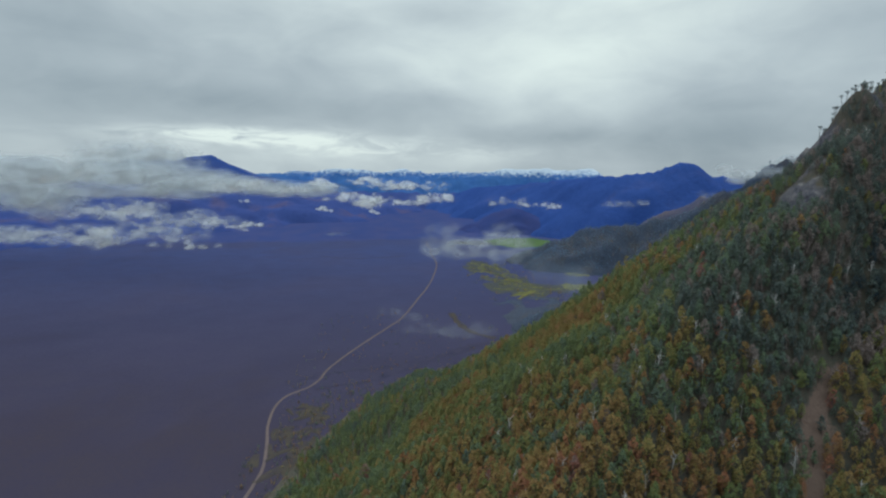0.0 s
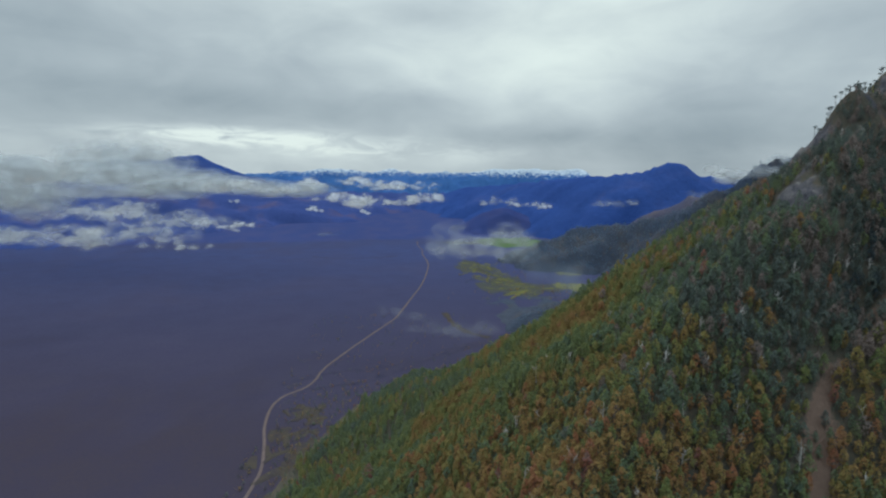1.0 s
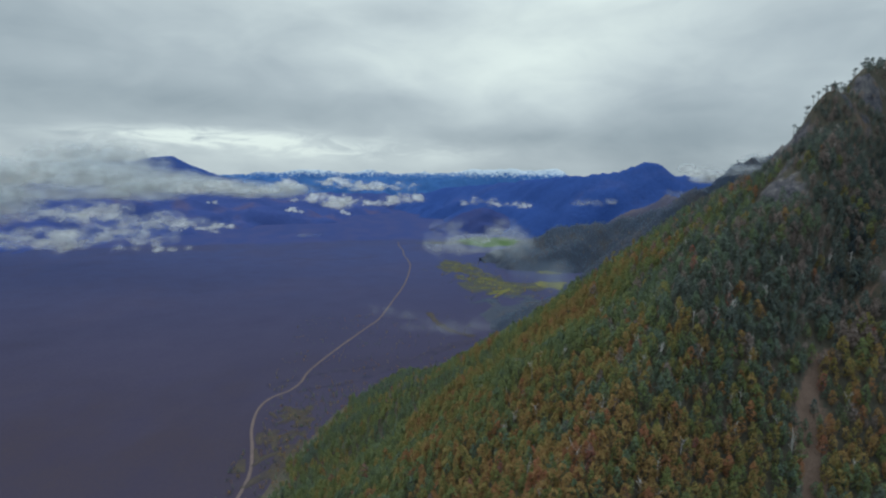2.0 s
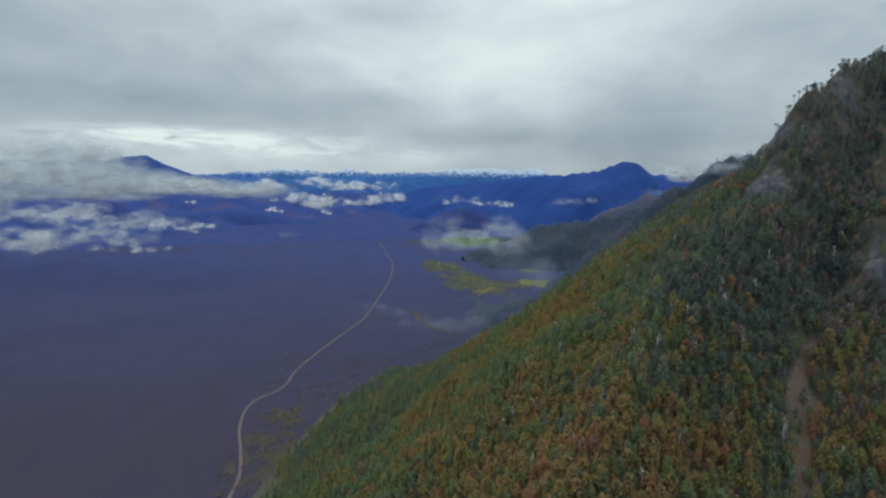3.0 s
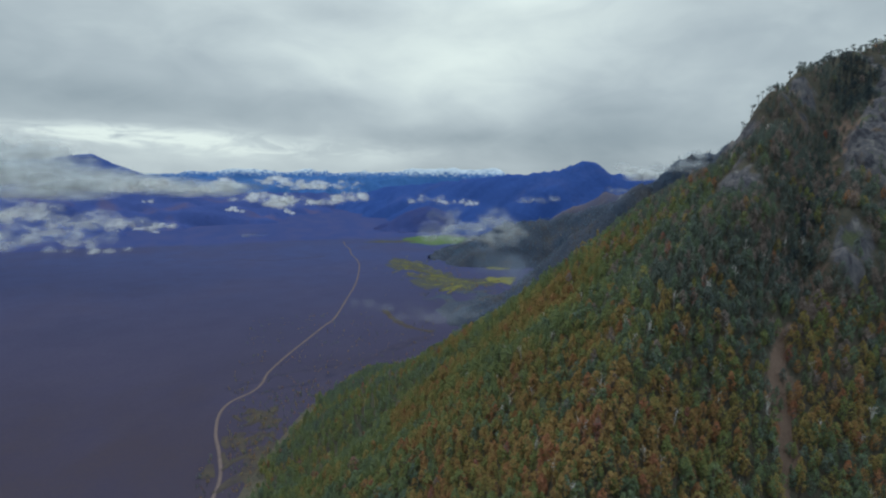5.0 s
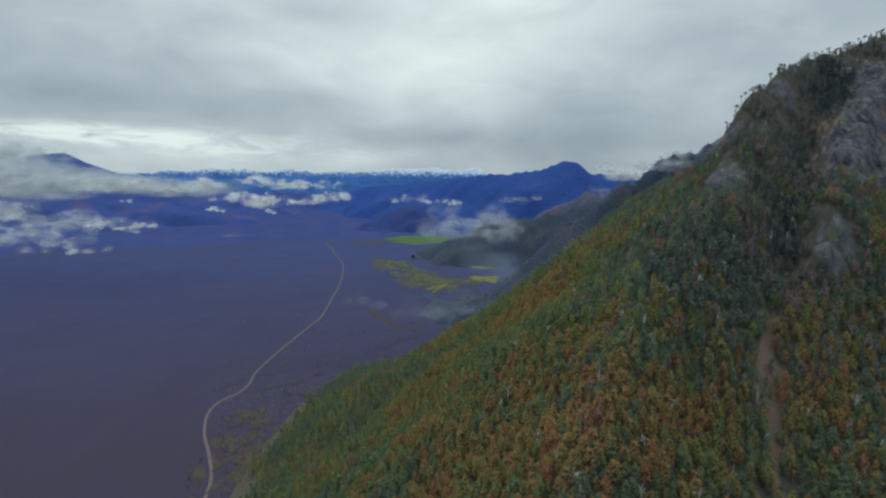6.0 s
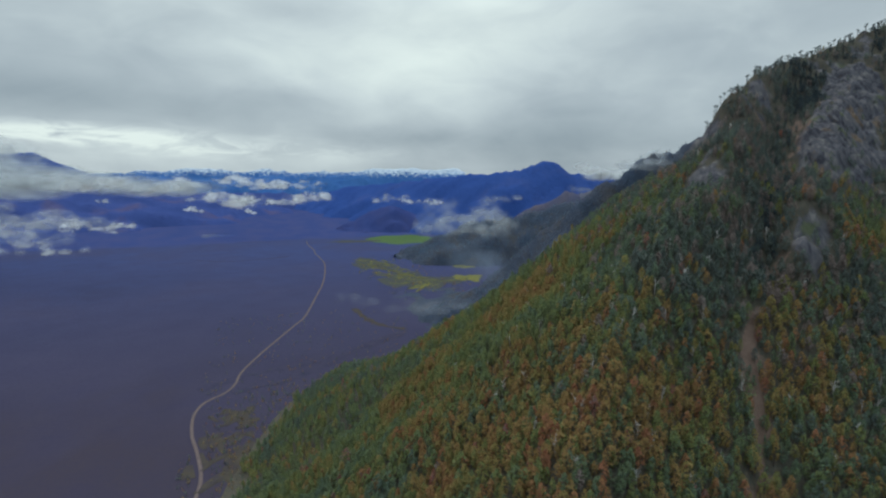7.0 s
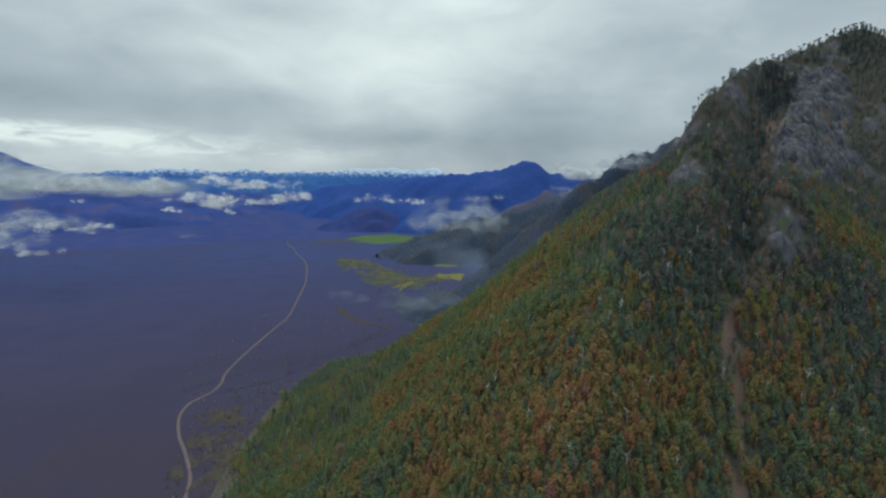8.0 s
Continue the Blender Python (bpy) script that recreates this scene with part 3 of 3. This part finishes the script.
ridge_hill("range", [(-1400, 4450, 205), (-800, 4560, 228), (-300, 4600, 242), (200, 4600, 236), (700, 4560, 242), (1100, 4450, 262), (1500, 4300, 270)], 420, HAZED_SNOWY, "far mountain range with snow on its crest, coloured blue for haze", 9, 0.3, 15, 430, 13)
ridge_hill("range", [(-900, 3900, 60), (-300, 3700, 95), (250, 3750, 85), (700, 3600, 110)], 330, HAZE_VIOLET, "low foothills before the range, coloured blue-violet for haze", 22, 0.3, 12, 240, 15)

# ---- clouds ----


def puff_mesh(seed):
    """A lumpy hollow dome of vapour, open on its far side."""
    bm = bmesh.new()
    bmesh.ops.create_icosphere(bm, subdivisions=3, radius=1.0)
    for v in bm.verts:
        v.co *= 1.18 + 0.14 * noise.fractal(v.co * 2.0 + Vector((seed * 7.1, seed * 3.3, 0)), 1.0, 2.0, 4)
    bmesh.ops.delete(bm, geom=[v for v in bm.verts if v.co.y > 0.12], context="VERTS")
    me = bpy.data.meshes.new("puff")
    bm.to_mesh(me)
    bm.free()
    for p in me.polygons:
        p.use_smooth = True
    return me


PUFFS = {}
cloud_rng = np.random.default_rng(11)


def cloud(x, y, z, wide, high, kind):
    """A low cloud of a few flat puffs side by side, its broad side across the valley."""
    words = {"range": "row of white cumulus before the far range", "small": "small white cloud puff before the far hills", "bank": "broad grey-white cloud bank along the mountainside", "far": "ragged white cloud bank hanging before the mountainside", "cap": "soft grey cloud lying on the blue summit", "mid": "grey-white mist drifting over the wooded hill", "wisp": "torn white wisp of mist adrift over the valley", "thin": "thin veil of mist over the valley floor", "veil": "blue-grey haze hanging along the wooded slope"}
    ob = tagged(new("cloud"), words[kind], "cloud", "low clouds")
    ob.matrix_world = pose(x, y, z, 0, 0, math.degrees(math.atan2(-(x + 48), y)))
    count = 3 + int(wide > 3.0 * high) + int(wide > 4.5 * high)
    for k in range(count):
        form = int(cloud_rng.integers(0, 4))
        if (kind, form) not in PUFFS:
            PUFFS[kind, form] = puff_mesh(form + 5)
            PUFFS[kind, form].materials.append(CLOUDS[kind])
        puff = new("puff", PUFFS[kind, form])
        puff.parent = ob
        u = (2 * k / (count - 1) - 1) * (0.6 if wide > 2.4 * high else 0.35) + cloud_rng.uniform(-0.1, 0.1)
        w = wide * cloud_rng.uniform(0.42, 0.62)
        lift = cloud_rng.uniform(-0.3, 0.3) * high
        puff.matrix_local = pose(u * wide, (k % 3 - 1) * 0.06 * wide - 1.5 * lift, lift) @ Matrix.Diagonal((w, min(0.3 * w, 0.35 * high), high * cloud_rng.uniform(0.65, 1.0), 1))
    return ob


cloud(-505, 1373, 200, 319, 42, "bank")
cloud(-746, 1459, 227, 297, 77, "bank")
cloud(-617, 1428, 217, 169, 49, "bank")
cloud(-981, 1594, 221, 430, 142, "bank")
cloud(-1045, 1372, 201, 312, 135, "bank")
cloud(-366, 1341, 200, 135, 29, "far")
cloud(-560, 1025, 172, 112, 30, "far")
cloud(-483, 1026, 159, 96, 23, "far")
cloud(-411, 1032, 147, 89, 23, "far")
cloud(-362, 1047, 140, 53, 17, "small")
cloud(-499, 928, 136, 140, 33, "far")
cloud(-596, 874, 140, 127, 33, "far")
cloud(-425, 945, 118, 42, 16, "far")
cloud(-368, 952, 113, 36, 12, "far")
cloud(-312, 1061, 139, 29, 13, "small")
cloud(-415, 1347, 168, 24, 11, "small")
cloud(-48, 2399, 180, 235, 54, "range")
cloud(-80, 2096, 130, 257, 44, "range")
cloud(-267, 1681, 125, 41, 18, "small")
cloud(-401, 2372, 170, 123, 57, "range")
cloud(-203, 1481, 70, 47, 9, "thin")
cloud(262, 1569, 166, 46, 30, "far")
cloud(300, 1572, 161, 44, 14, "far")
cloud(376, 1541, 150, 66, 17, "small")
cloud(-117, 1693, 116, 25, 13, "small")
cloud(603, 1461, 159, 66, 19, "mid")
cloud(352, 528, 249, 40, 12, "mid")
cloud(4, 251, 217, 17, 12, "wisp")
cloud(24, 258, 213, 24, 11, "wisp")
cloud(40, 268, 215, 20, 13, "wisp")
cloud(22, 262, 207, 30, 9, "wisp")
cloud(-19, 368, 147, 22, 9, "thin")
cloud(5, 293, 160, 25, 13, "thin")
cloud(24, 300, 156, 20, 8, "thin")
cloud(171, 591, 127, 62, 42, "veil")
cloud(1015, 1640, 256, 70, 30, "cap")
cloud(1085, 1640, 245, 110, 48, "cap")
cloud(1200, 1620, 244, 110, 50, "cap")
cloud(500, 634, 266, 66, 18, "mid")
cloud(455, 600, 248, 44, 12, "mid")
cloud(687, 1150, 197, 62, 26, "mid")

# ---- forest ----
rng = np.random.default_rng(7)


def facets(centres, normals, sizes, rng):
    """Small crooked leaf clumps: a four-cornered facet at each centre, facing about along its normal."""
    n = len(centres)
    N = normals + rng.normal(0, 0.3, (n, 3))
    N /= np.linalg.norm(N, axis=1)[:, None]
    U = np.cross(N, rng.normal(0, 1, (n, 3)))
    U /= np.linalg.norm(U, axis=1)[:, None]
    W = np.cross(N, U)
    V = np.empty((n, 4, 3))
    for k, (a, b) in enumerate(((-1, -0.7), (0.9, -1), (1, 0.8), (-0.8, 1))):
        V[:, k] = centres + U * (sizes * a * rng.uniform(0.6, 1.1, n))[:, None] + W * (sizes * b * rng.uniform(0.6, 1.1, n))[:, None] + N * (sizes * rng.uniform(-0.35, 0.35, n))[:, None]
    return V.reshape(-1, 3), np.arange(4 * n).reshape(n, 4)


def tube(points, radii, sides=5):
    """A tapered limb of four-cornered faces."""
    V, F = [], []
    for k, (p, r) in enumerate(zip(points, radii)):
        for s in range(sides):
            a = 2 * math.pi * s / sides
            V.append((p[0] + r * math.cos(a), p[1] + r * math.sin(a), p[2]))
            if k:
                b = (k - 1) * sides
                F.append((b + s, b + (s + 1) % sides, b + sides + (s + 1) % sides, b + sides + s))
    return np.array(V), np.array(F)


def beech_shape(rng, leaves, size, lobes=7, slim=1.0):
    """Trunk and crown of a southern beech 9 m high: leaf clumps on a tall, lumpy, pointed crown."""
    h = 9.0
    lean = rng.normal(0, 0.25, 2)
    trunk = tube([(0, 0, -1.5), (lean[0] * 0.3, lean[1] * 0.3, h * 0.4), (lean[0], lean[1], h * 0.86)], (0.24, 0.17, 0.05), 4)
    n = leaves
    u = rng.uniform(0, 1, n) ** 0.85
    a = rng.uniform(0, 2 * math.pi, n)
    wide = 2.05 * slim * np.sin(math.pi * np.clip(u, 0.02, 0.985) ** 0.72) ** 0.7
    lump = 1.0
    for k in range(lobes):
        lump = lump + 0.16 * np.cos(a - rng.uniform(0, 6.3)) * np.cos(5.0 * u + rng.uniform(0, 6.3))
    r = wide * np.clip(lump, 0.45, 1.5) * rng.uniform(0.6, 1.06, n)
    C = np.column_stack([lean[0] * u + r * np.cos(a), lean[1] * u + r * np.sin(a), h * (0.20 + 0.82 * u)])
    D = np.column_stack([np.cos(a), np.sin(a), -0.1 + 1.3 * u])
    D /= np.linalg.norm(D, axis=1)[:, None]
    V, F = facets(C, D, size * rng.uniform(0.6, 1.25, n), rng)
    return trunk, (V, F, np.repeat(rng.normal(0, 0.03, n), 4))


def umbrella_shape(rng, leaves=90):
    """Trunk and crown of a monkey-puzzle tree 12 m high: a bare pole under a flat umbrella of boughs."""
    h = 12.0
    lean = rng.normal(0, 0.4, 2)
    trunk = tube([(0, 0, -2), (lean[0] * 0.4, lean[1] * 0.4, h * 0.5), (lean[0], lean[1], h * 0.93)], (0.32, 0.24, 0.14), 6)
    C, D = [], []
    for tier, (z, r) in enumerate(((0.76, 1.5), (0.86, 2.7), (0.94, 2.3))):
        n = int(leaves * (0.2, 0.45, 0.35)[tier])
        a, q = rng.uniform(0, 2 * math.pi, n), np.sqrt(rng.uniform(0.02, 1, n))
        C.append(np.column_stack([lean[0] + r * q * np.cos(a), lean[1] + r * q * np.sin(a), h * z + 0.5 * (1 - q * q) + rng.normal(0, 0.12, n)]))
        D.append(np.column_stack([0.5 * np.cos(a), 0.5 * np.sin(a), np.ones(n)]))
    C, D = np.concatenate(C), np.concatenate(D)
    v, f = facets(C, D, 0.5 * rng.uniform(0.6, 1.2, len(C)), rng)
    return trunk, (v, f, np.zeros(len(v)))


def snag_shape(rng):
    """A dead tree 8 m high: a bleached trunk with bare forking boughs."""
    h = 8.0
    lean = rng.normal(0, 0.5, 2)
    V, F = tube([(0, 0, -1), (lean[0] * 0.3, lean[1] * 0.3, 3), (lean[0], lean[1], h)], (0.2, 0.15, 0.05), 5)
    for k in range(15):
        up, a = rng.uniform(0.35, 0.92), rng.uniform(0, 2 * math.pi)
        l = rng.uniform(1.0, 2.4)
        b = np.array([lean[0] * up * up, lean[1] * up * up, h * up])
        e = b + np.array([l * math.cos(a), l * math.sin(a), l * rng.uniform(0.4, 1.1)])
        v, f = tube([b, (b + e) / 2 + (0, 0, -0.15), e], (0.09, 0.075, 0.03), 4)
        V, F = np.concatenate([V, v]), np.concatenate([F, f + len(V)])
    return V, F


def crown_mesh(name, V, F, T, mat):
    me = mesh_of(name, V, F, mat)
    me.attributes.new("tint", "FLOAT", "POINT").data.foreach_set("value", np.asarray(T, np.float32))
    return me


def part(name, me, parent, label=""):
    ob = new(name, me)
    ob.parent = parent
    return tagged(ob, label)


def grove(x, y):
    """Where dark evergreen trees stand close together under the crest."""
    return np.clip(bump_at(x, y, 490, 432, 50, 22) + 0.9 * bump_at(x, y, 440, 396, 45, 16) + 0.9 * bump_at(x, y, 600, 440, 60, 26) + 0.4 * np.exp(-((line_distance(x, y, RAVINE)[0] / 13) ** 2)) - 0.7 * soil_mask(x, y), 0, 1)


def zone_tint(x, y, rng):
    """Colour of a tree by where it grows: 0 dark green, 0.4 yellow-green, 0.6 yellow, 0.75 orange, 0.9 rust."""
    n = len(x)
    rust = 0.7 * bump_at(x, y, 40, 190, 80, 60) + 0.5 * bump_at(x, y, 165, 180, 70, 45) + 0.15 * bump_at(x, y, 20, 245, 60, 45) + 0.15 * bump_at(x, y, 270, 215, 60, 40) + 0.3 * bump_at(x, y, 300, 300, 40, 30)
    gold = 0.75 * bump_at(x, y, 100, 310, 45, 50) + 0.7 * bump_at(x, y, 60, 360, 70, 90) + 0.4 * bump_at(x, y, -60, 300, 60, 70) + 0.35 * bump_at(x, y, 190, 320, 40, 30)
    # dusk: trees drawn towards the dark leaf stops, which carry painted haze
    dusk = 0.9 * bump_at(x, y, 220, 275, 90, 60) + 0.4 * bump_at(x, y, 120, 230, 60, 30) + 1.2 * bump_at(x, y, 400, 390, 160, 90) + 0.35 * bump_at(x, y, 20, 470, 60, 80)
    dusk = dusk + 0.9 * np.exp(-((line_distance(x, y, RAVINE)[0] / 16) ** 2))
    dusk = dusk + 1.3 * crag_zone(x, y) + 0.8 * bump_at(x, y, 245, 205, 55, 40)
    field = fbm(x, y, 26, 4, 61)
    u = rng.uniform(0, 1, n)
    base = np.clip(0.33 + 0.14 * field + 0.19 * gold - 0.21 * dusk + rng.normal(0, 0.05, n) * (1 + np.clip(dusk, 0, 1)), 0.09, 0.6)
    hot = np.clip(0.06 + rust * 0.95 + 0.30 * field, 0.02, 0.72) * (1 - 0.75 * crag_zone(x, y))
    base = np.where(u < hot, base + (rng.uniform(0.56, 0.80, n) - base) * rng.uniform(0.5, 1.0, n), base)
    base = np.where((u > 0.99) & (gold < 0.5), rng.uniform(0.86, 0.93, n), base)
    base = np.where(rng.uniform(0, 1, n) < 0.25 * np.clip(dusk - 0.1, 0, 1), 1.0, base)
    base = np.where(rng.uniform(0, 1, n) < 1.3 * grove(x, y) - 0.2, rng.uniform(-0.06, 0.05, n), base)
    return np.where(rng.uniform(0, 1, n) < 0.003, 1.0, base)


def scatter(x0, x1, y0, y1, gap, rng):
    X, Y = np.meshgrid(np.arange(x0, x1, gap), np.arange(y0, y1, gap))
    X, Y = X.ravel() + rng.uniform(-0.48, 0.48, X.size) * gap, Y.ravel() + rng.uniform(-0.48, 0.48, Y.size) * gap
    z = mountain_height(X, Y)
    ok = (z > 4.5 + 3.0 * fbm(X, Y, 30, 3, 33)) & (X < 1.65 * Y + 60)
    ok &= (X < 120) | (Y < 455) & (X < 225) | (Y < shoulder_line(X) + 14)
    ok &= (line_distance(X, Y, CREST)[0] > 5 - 2 * grove(X, Y)) | (X < 270)
    bare = np.clip(1.8 * rock_mask(X, Y) ** 1.2 + 0.8 * soil_mask(X, Y), 0, 0.97)
    ok &= rng.uniform(0, 1, X.size) > bare
    return X[ok], Y[ok], z[ok]


def grow(name, shapes, X, Y, Z, tint, size, label, rng, leaves=LEAVES):
    """Many trees as two joined meshes: trunks and crowns."""
    pick = rng.integers(0, len(shapes), len(X))
    turn = rng.uniform(0, 2 * math.pi, len(X))
    Vc, Fc, Tc, Vt, Ft, nc, nt = [], [], [], [], [], 0, 0
    for k, (trunk, crown) in enumerate(shapes):
        w = np.flatnonzero(pick == k)
        if not len(w):
            continue
        c, s = np.cos(turn[w])[:, None], np.sin(turn[w])[:, None]

        def placed(V):
            out = np.empty((len(w), len(V), 3))
            wide = (size[w] * rng.uniform(0.85, 1.2, len(w)))[:, None]
            out[:, :, 0] = X[w][:, None] + wide * (c * V[:, 0] - s * V[:, 1])
            out[:, :, 1] = Y[w][:, None] + wide * (s * V[:, 0] + c * V[:, 1])
            out[:, :, 2] = Z[w][:, None] + size[w][:, None] * V[:, 2]
            return out.reshape(-1, 3)

        V, F, T = crown
        Vc.append(placed(V)), Fc.append((F[None] + (np.arange(len(w)) * len(V))[:, None, None]).reshape(-1, 4) + nc)
        Tc.append((tint[w][:, None] + T[None] * (tint[w] < 0.95)[:, None]).ravel())
        nc += len(w) * len(V)
        V, F = trunk
        Vt.append(placed(V)), Ft.append((F[None] + (np.arange(len(w)) * len(V))[:, None, None]).reshape(-1, 4) + nt)
        nt += len(w) * len(V)
    holder = tagged(new(name), label, "forest", kind="stuff")
    tagged(part("crowns", crown_mesh("crowns", np.concatenate(Vc), np.concatenate(Fc), np.concatenate(Tc), leaves), holder), kind="stuff")
    tagged(part("trunks", mesh_of("trunks", np.concatenate(Vt), np.concatenate(Ft), BARK), holder), kind="stuff")
    return holder


near_shapes = [beech_shape(rng, 105, 0.46, 4, s) for s in (0.75, 0.9, 1.0, 1.15, 0.9, 0.8, 1.25, 0.85)]
far_shapes = [beech_shape(rng, 56, 0.62, 4, s) for s in (0.75, 0.9, 1.0, 0.85, 0.95)]

# the trees at the foot of the slope under the camera's way, one by one
SOLO = (20, 78, 150, 204)
X, Y, Z = scatter(-120, 600, 132, 345, 3.35, rng)
tint = zone_tint(X, Y, rng)
size = np.clip(rng.normal(1.0, 0.2, len(X)), 0.5, 1.7) * (1 - 0.36 * crag_zone(X, Y) * (1 - grove(X, Y)))
solo = (X > SOLO[0]) & (X < SOLO[1]) & (Y > SOLO[2]) & (Y < SOLO[3])
solo &= np.cumsum(solo) <= 300
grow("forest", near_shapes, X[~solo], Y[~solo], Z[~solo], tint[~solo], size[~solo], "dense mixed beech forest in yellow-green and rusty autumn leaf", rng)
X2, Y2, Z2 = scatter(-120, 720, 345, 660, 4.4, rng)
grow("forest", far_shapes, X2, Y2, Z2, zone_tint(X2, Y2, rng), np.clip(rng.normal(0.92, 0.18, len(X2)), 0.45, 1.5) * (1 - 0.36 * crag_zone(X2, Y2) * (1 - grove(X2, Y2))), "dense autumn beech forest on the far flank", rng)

# woods on the spur and the hill behind, their leaves blued for haze
tiny_shapes = [beech_shape(rng, 26, 1.0, 4, s) for s in (0.9, 1.1, 1.2)]
for label, (x0, x1, y0, y1), gap, low, shapes in ((SPUR_LABEL, (150, 520, 560, 980), 5.6, 0.28, far_shapes), (NOSE_LABEL, (240, 900, 1150, 1560), 7.5, 0.28, tiny_shapes)):
    A, B = np.meshgrid(np.arange(x0, x1, gap), np.arange(y0, y1, gap))
    A, B = A.ravel() + rng.uniform(-0.45, 0.45, A.size) * gap, B.ravel() + rng.uniform(-0.45, 0.45, B.size) * gap
    C = HEIGHTS[label](A, B)
    ok = (C > 1.0) & (mountain_height(A, B) < C)
    A, B, C = A[ok], B[ok], C[ok]
    hue = np.clip(low + 0.10 * fbm(A, B, 60, 3, 71) + rng.normal(0, 0.04, len(A)), 0.0, 0.5)
    hue = np.where(rng.uniform(0, 1, len(A)) < 0.06, rng.uniform(0.5, 0.8, len(A)), hue)
    grow("woods", shapes, A, B, C - 0.5, hue, np.clip(rng.normal(0.62, 0.12, len(A)), 0.4, 1.0) * np.clip(C / 14, 0.3, 1) * (0.65 if label == SPUR_LABEL else 1.0), "dark green wood with a few autumn trees on the " + ("spur" if label == SPUR_LABEL else "far hill"), rng, HAZED_LEAVES)

# rough bushes between the forest's foot and the road
bush_shapes = [beech_shape(rng, 16, 0.9, 3, 1.2) for k in range(4)]
A, B = rng.uniform(-150, 130, 9000), rng.uniform(330, 900, 9000)
near_foot = np.clip(1 - np.abs(mountain_height(A, B) + 4) / 14, 0, 1)
ok = (rng.uniform(0, 1, len(A)) < 0.10 + 0.9 * near_foot * (B < 600)) & (line_distance(A, B, ROAD)[0] > 6) & (mountain_height(A, B) < 9)
A, B = A[ok], B[ok]
C = np.maximum(valley_height(A, B), mountain_height(A, B))
A, B = np.concatenate([A, rng.normal(215, 55, 260), rng.normal(300, 50, 80)]), np.concatenate([B, rng.normal(1200, 120, 260), rng.normal(1075, 40, 80)])
A, B = A[(B < 760) | (mountain_height(A, B) < -3)], B[(B < 760) | (mountain_height(A, B) < -3)]
C = np.maximum(valley_height(A, B), mountain_height(A, B))
grow("scrub_bushes", bush_shapes, A, B, C - 0.6, np.where(rng.uniform(0, 1, len(A)) < 0.5, rng.uniform(0.0, 0.3, len(A)), rng.uniform(0.5, 0.75, len(A))), rng.uniform(0.14, 0.5, len(A)) * (1 + 0.5 * (B > 950)), "low olive and brown bushes between forest and road", rng)

TINTS = ((0.12, "dark green beech tree in the slope forest"), (0.28, "green beech tree in the slope forest"), (0.42, "yellow-green beech tree in the slope forest"), (0.62, "golden beech tree in autumn leaf"), (0.76, "orange beech tree in autumn leaf"), (0.9, "rust-red beech tree in autumn leaf"), (1.0, "pale grey leafless tree in the forest"))
stock = {}
for x, y, z, t, s in zip(X[solo], Y[solo], Z[solo], tint[solo], size[solo]):
    k = min(range(len(TINTS)), key=lambda i: abs(TINTS[i][0] - t))
    form = int(rng.integers(0, 3))
    m = pose(x, y, z, 0, 0, rng.uniform(0, 360))
    if (k, form) not in stock:
        (tv, tf), (cv, cf, ct) = near_shapes[(k + 3 * form) % len(near_shapes)]
        tree = tagged(new("beech_tree"), TINTS[k][1], "tree", "beech trees of the lower slope")
        part("trunk", mesh_of("trunk", tv, tf, BARK), tree)
        part("crown", crown_mesh("crown", cv, cf, TINTS[k][0] + ct * (k < 6), LEAVES), tree)
        tree.matrix_world = m @ Matrix.Diagonal((s, s, s, 1))
        stock[k, form] = tree
    else:
        copy_thing(stock[k, form], m)

# umbrella trees along the crest
umbrellas = []
for k in range(5):
    (tv, tf), (cv, cf, ct) = umbrella_shape(rng)
    tree = tagged(new("umbrella_tree"), "dark monkey-puzzle tree with a flat umbrella crown on the crest", "tree", "umbrella trees on the crest")
    part("trunk", mesh_of("trunk", tv, tf, BARK), tree, "bare straight trunk")
    part("crown", crown_mesh("crown", cv, cf, 0.03 + ct, LEAVES), tree)
    umbrellas.append(tree)
line = smooth_line(CREST, 1.9)
dense = 0.75 + 0.9 * np.clip(fbm(line[:, 0], line[:, 1], 30, 2, 88), -0.4, 1) + 0.9 * np.clip((line[:, 0] - 590) / 40, 0, 1) + 0.8 * np.exp(-(((line[:, 0] - 500) / 40) ** 2)) - 0.1 * (line[:, 0] < 420)
made = 0
for (x, y), share in zip(line, dense):
    if rng.uniform(0, 1) > share:
        continue
    px, py = x + rng.normal(0, 5), y + rng.normal(0, 5) - 2
    s = rng.uniform(0.4, 0.8) * (1.0 + 0.5 * np.clip((px - 380) / 100, 0, 1))
    m = pose(px, py, float(mountain_height(px, py)), rng.normal(0, 3), rng.normal(0, 3), rng.uniform(0, 360))
    if made < 5:
        umbrellas[made].matrix_world = m @ Matrix.Diagonal((s, s, s, 1))
    else:
        copy_thing(umbrellas[int(rng.integers(0, 5))], m)
    made += 1

# dead trees
snags = []
for k in range(150):
    x, y = (rng.uniform(30, 290), rng.uniform(150, 330)) if k > 2 else ((78, 176), (99, 216), (142, 212))[k]
    if k > 5 and rock_mask(x, y) + soil_mask(x, y) > 0.2:
        continue
    m = pose(x, y, float(mountain_height(x, y)), 0, 0, rng.uniform(0, 360))
    if k < 6:
        V, F = snag_shape(rng)
        snag = tagged(new("dead_tree", mesh_of("dead_tree", V, F, DEAD)), "bleached dead tree standing among the beeches", "tree", "dead trees")
        s = rng.uniform(0.85, 1.25)
        snag.matrix_world = m @ Matrix.Diagonal((s, s, s, 1))
        snags.append(snag)
    else:
        copy_thing(snags[int(rng.integers(0, 6))], m)
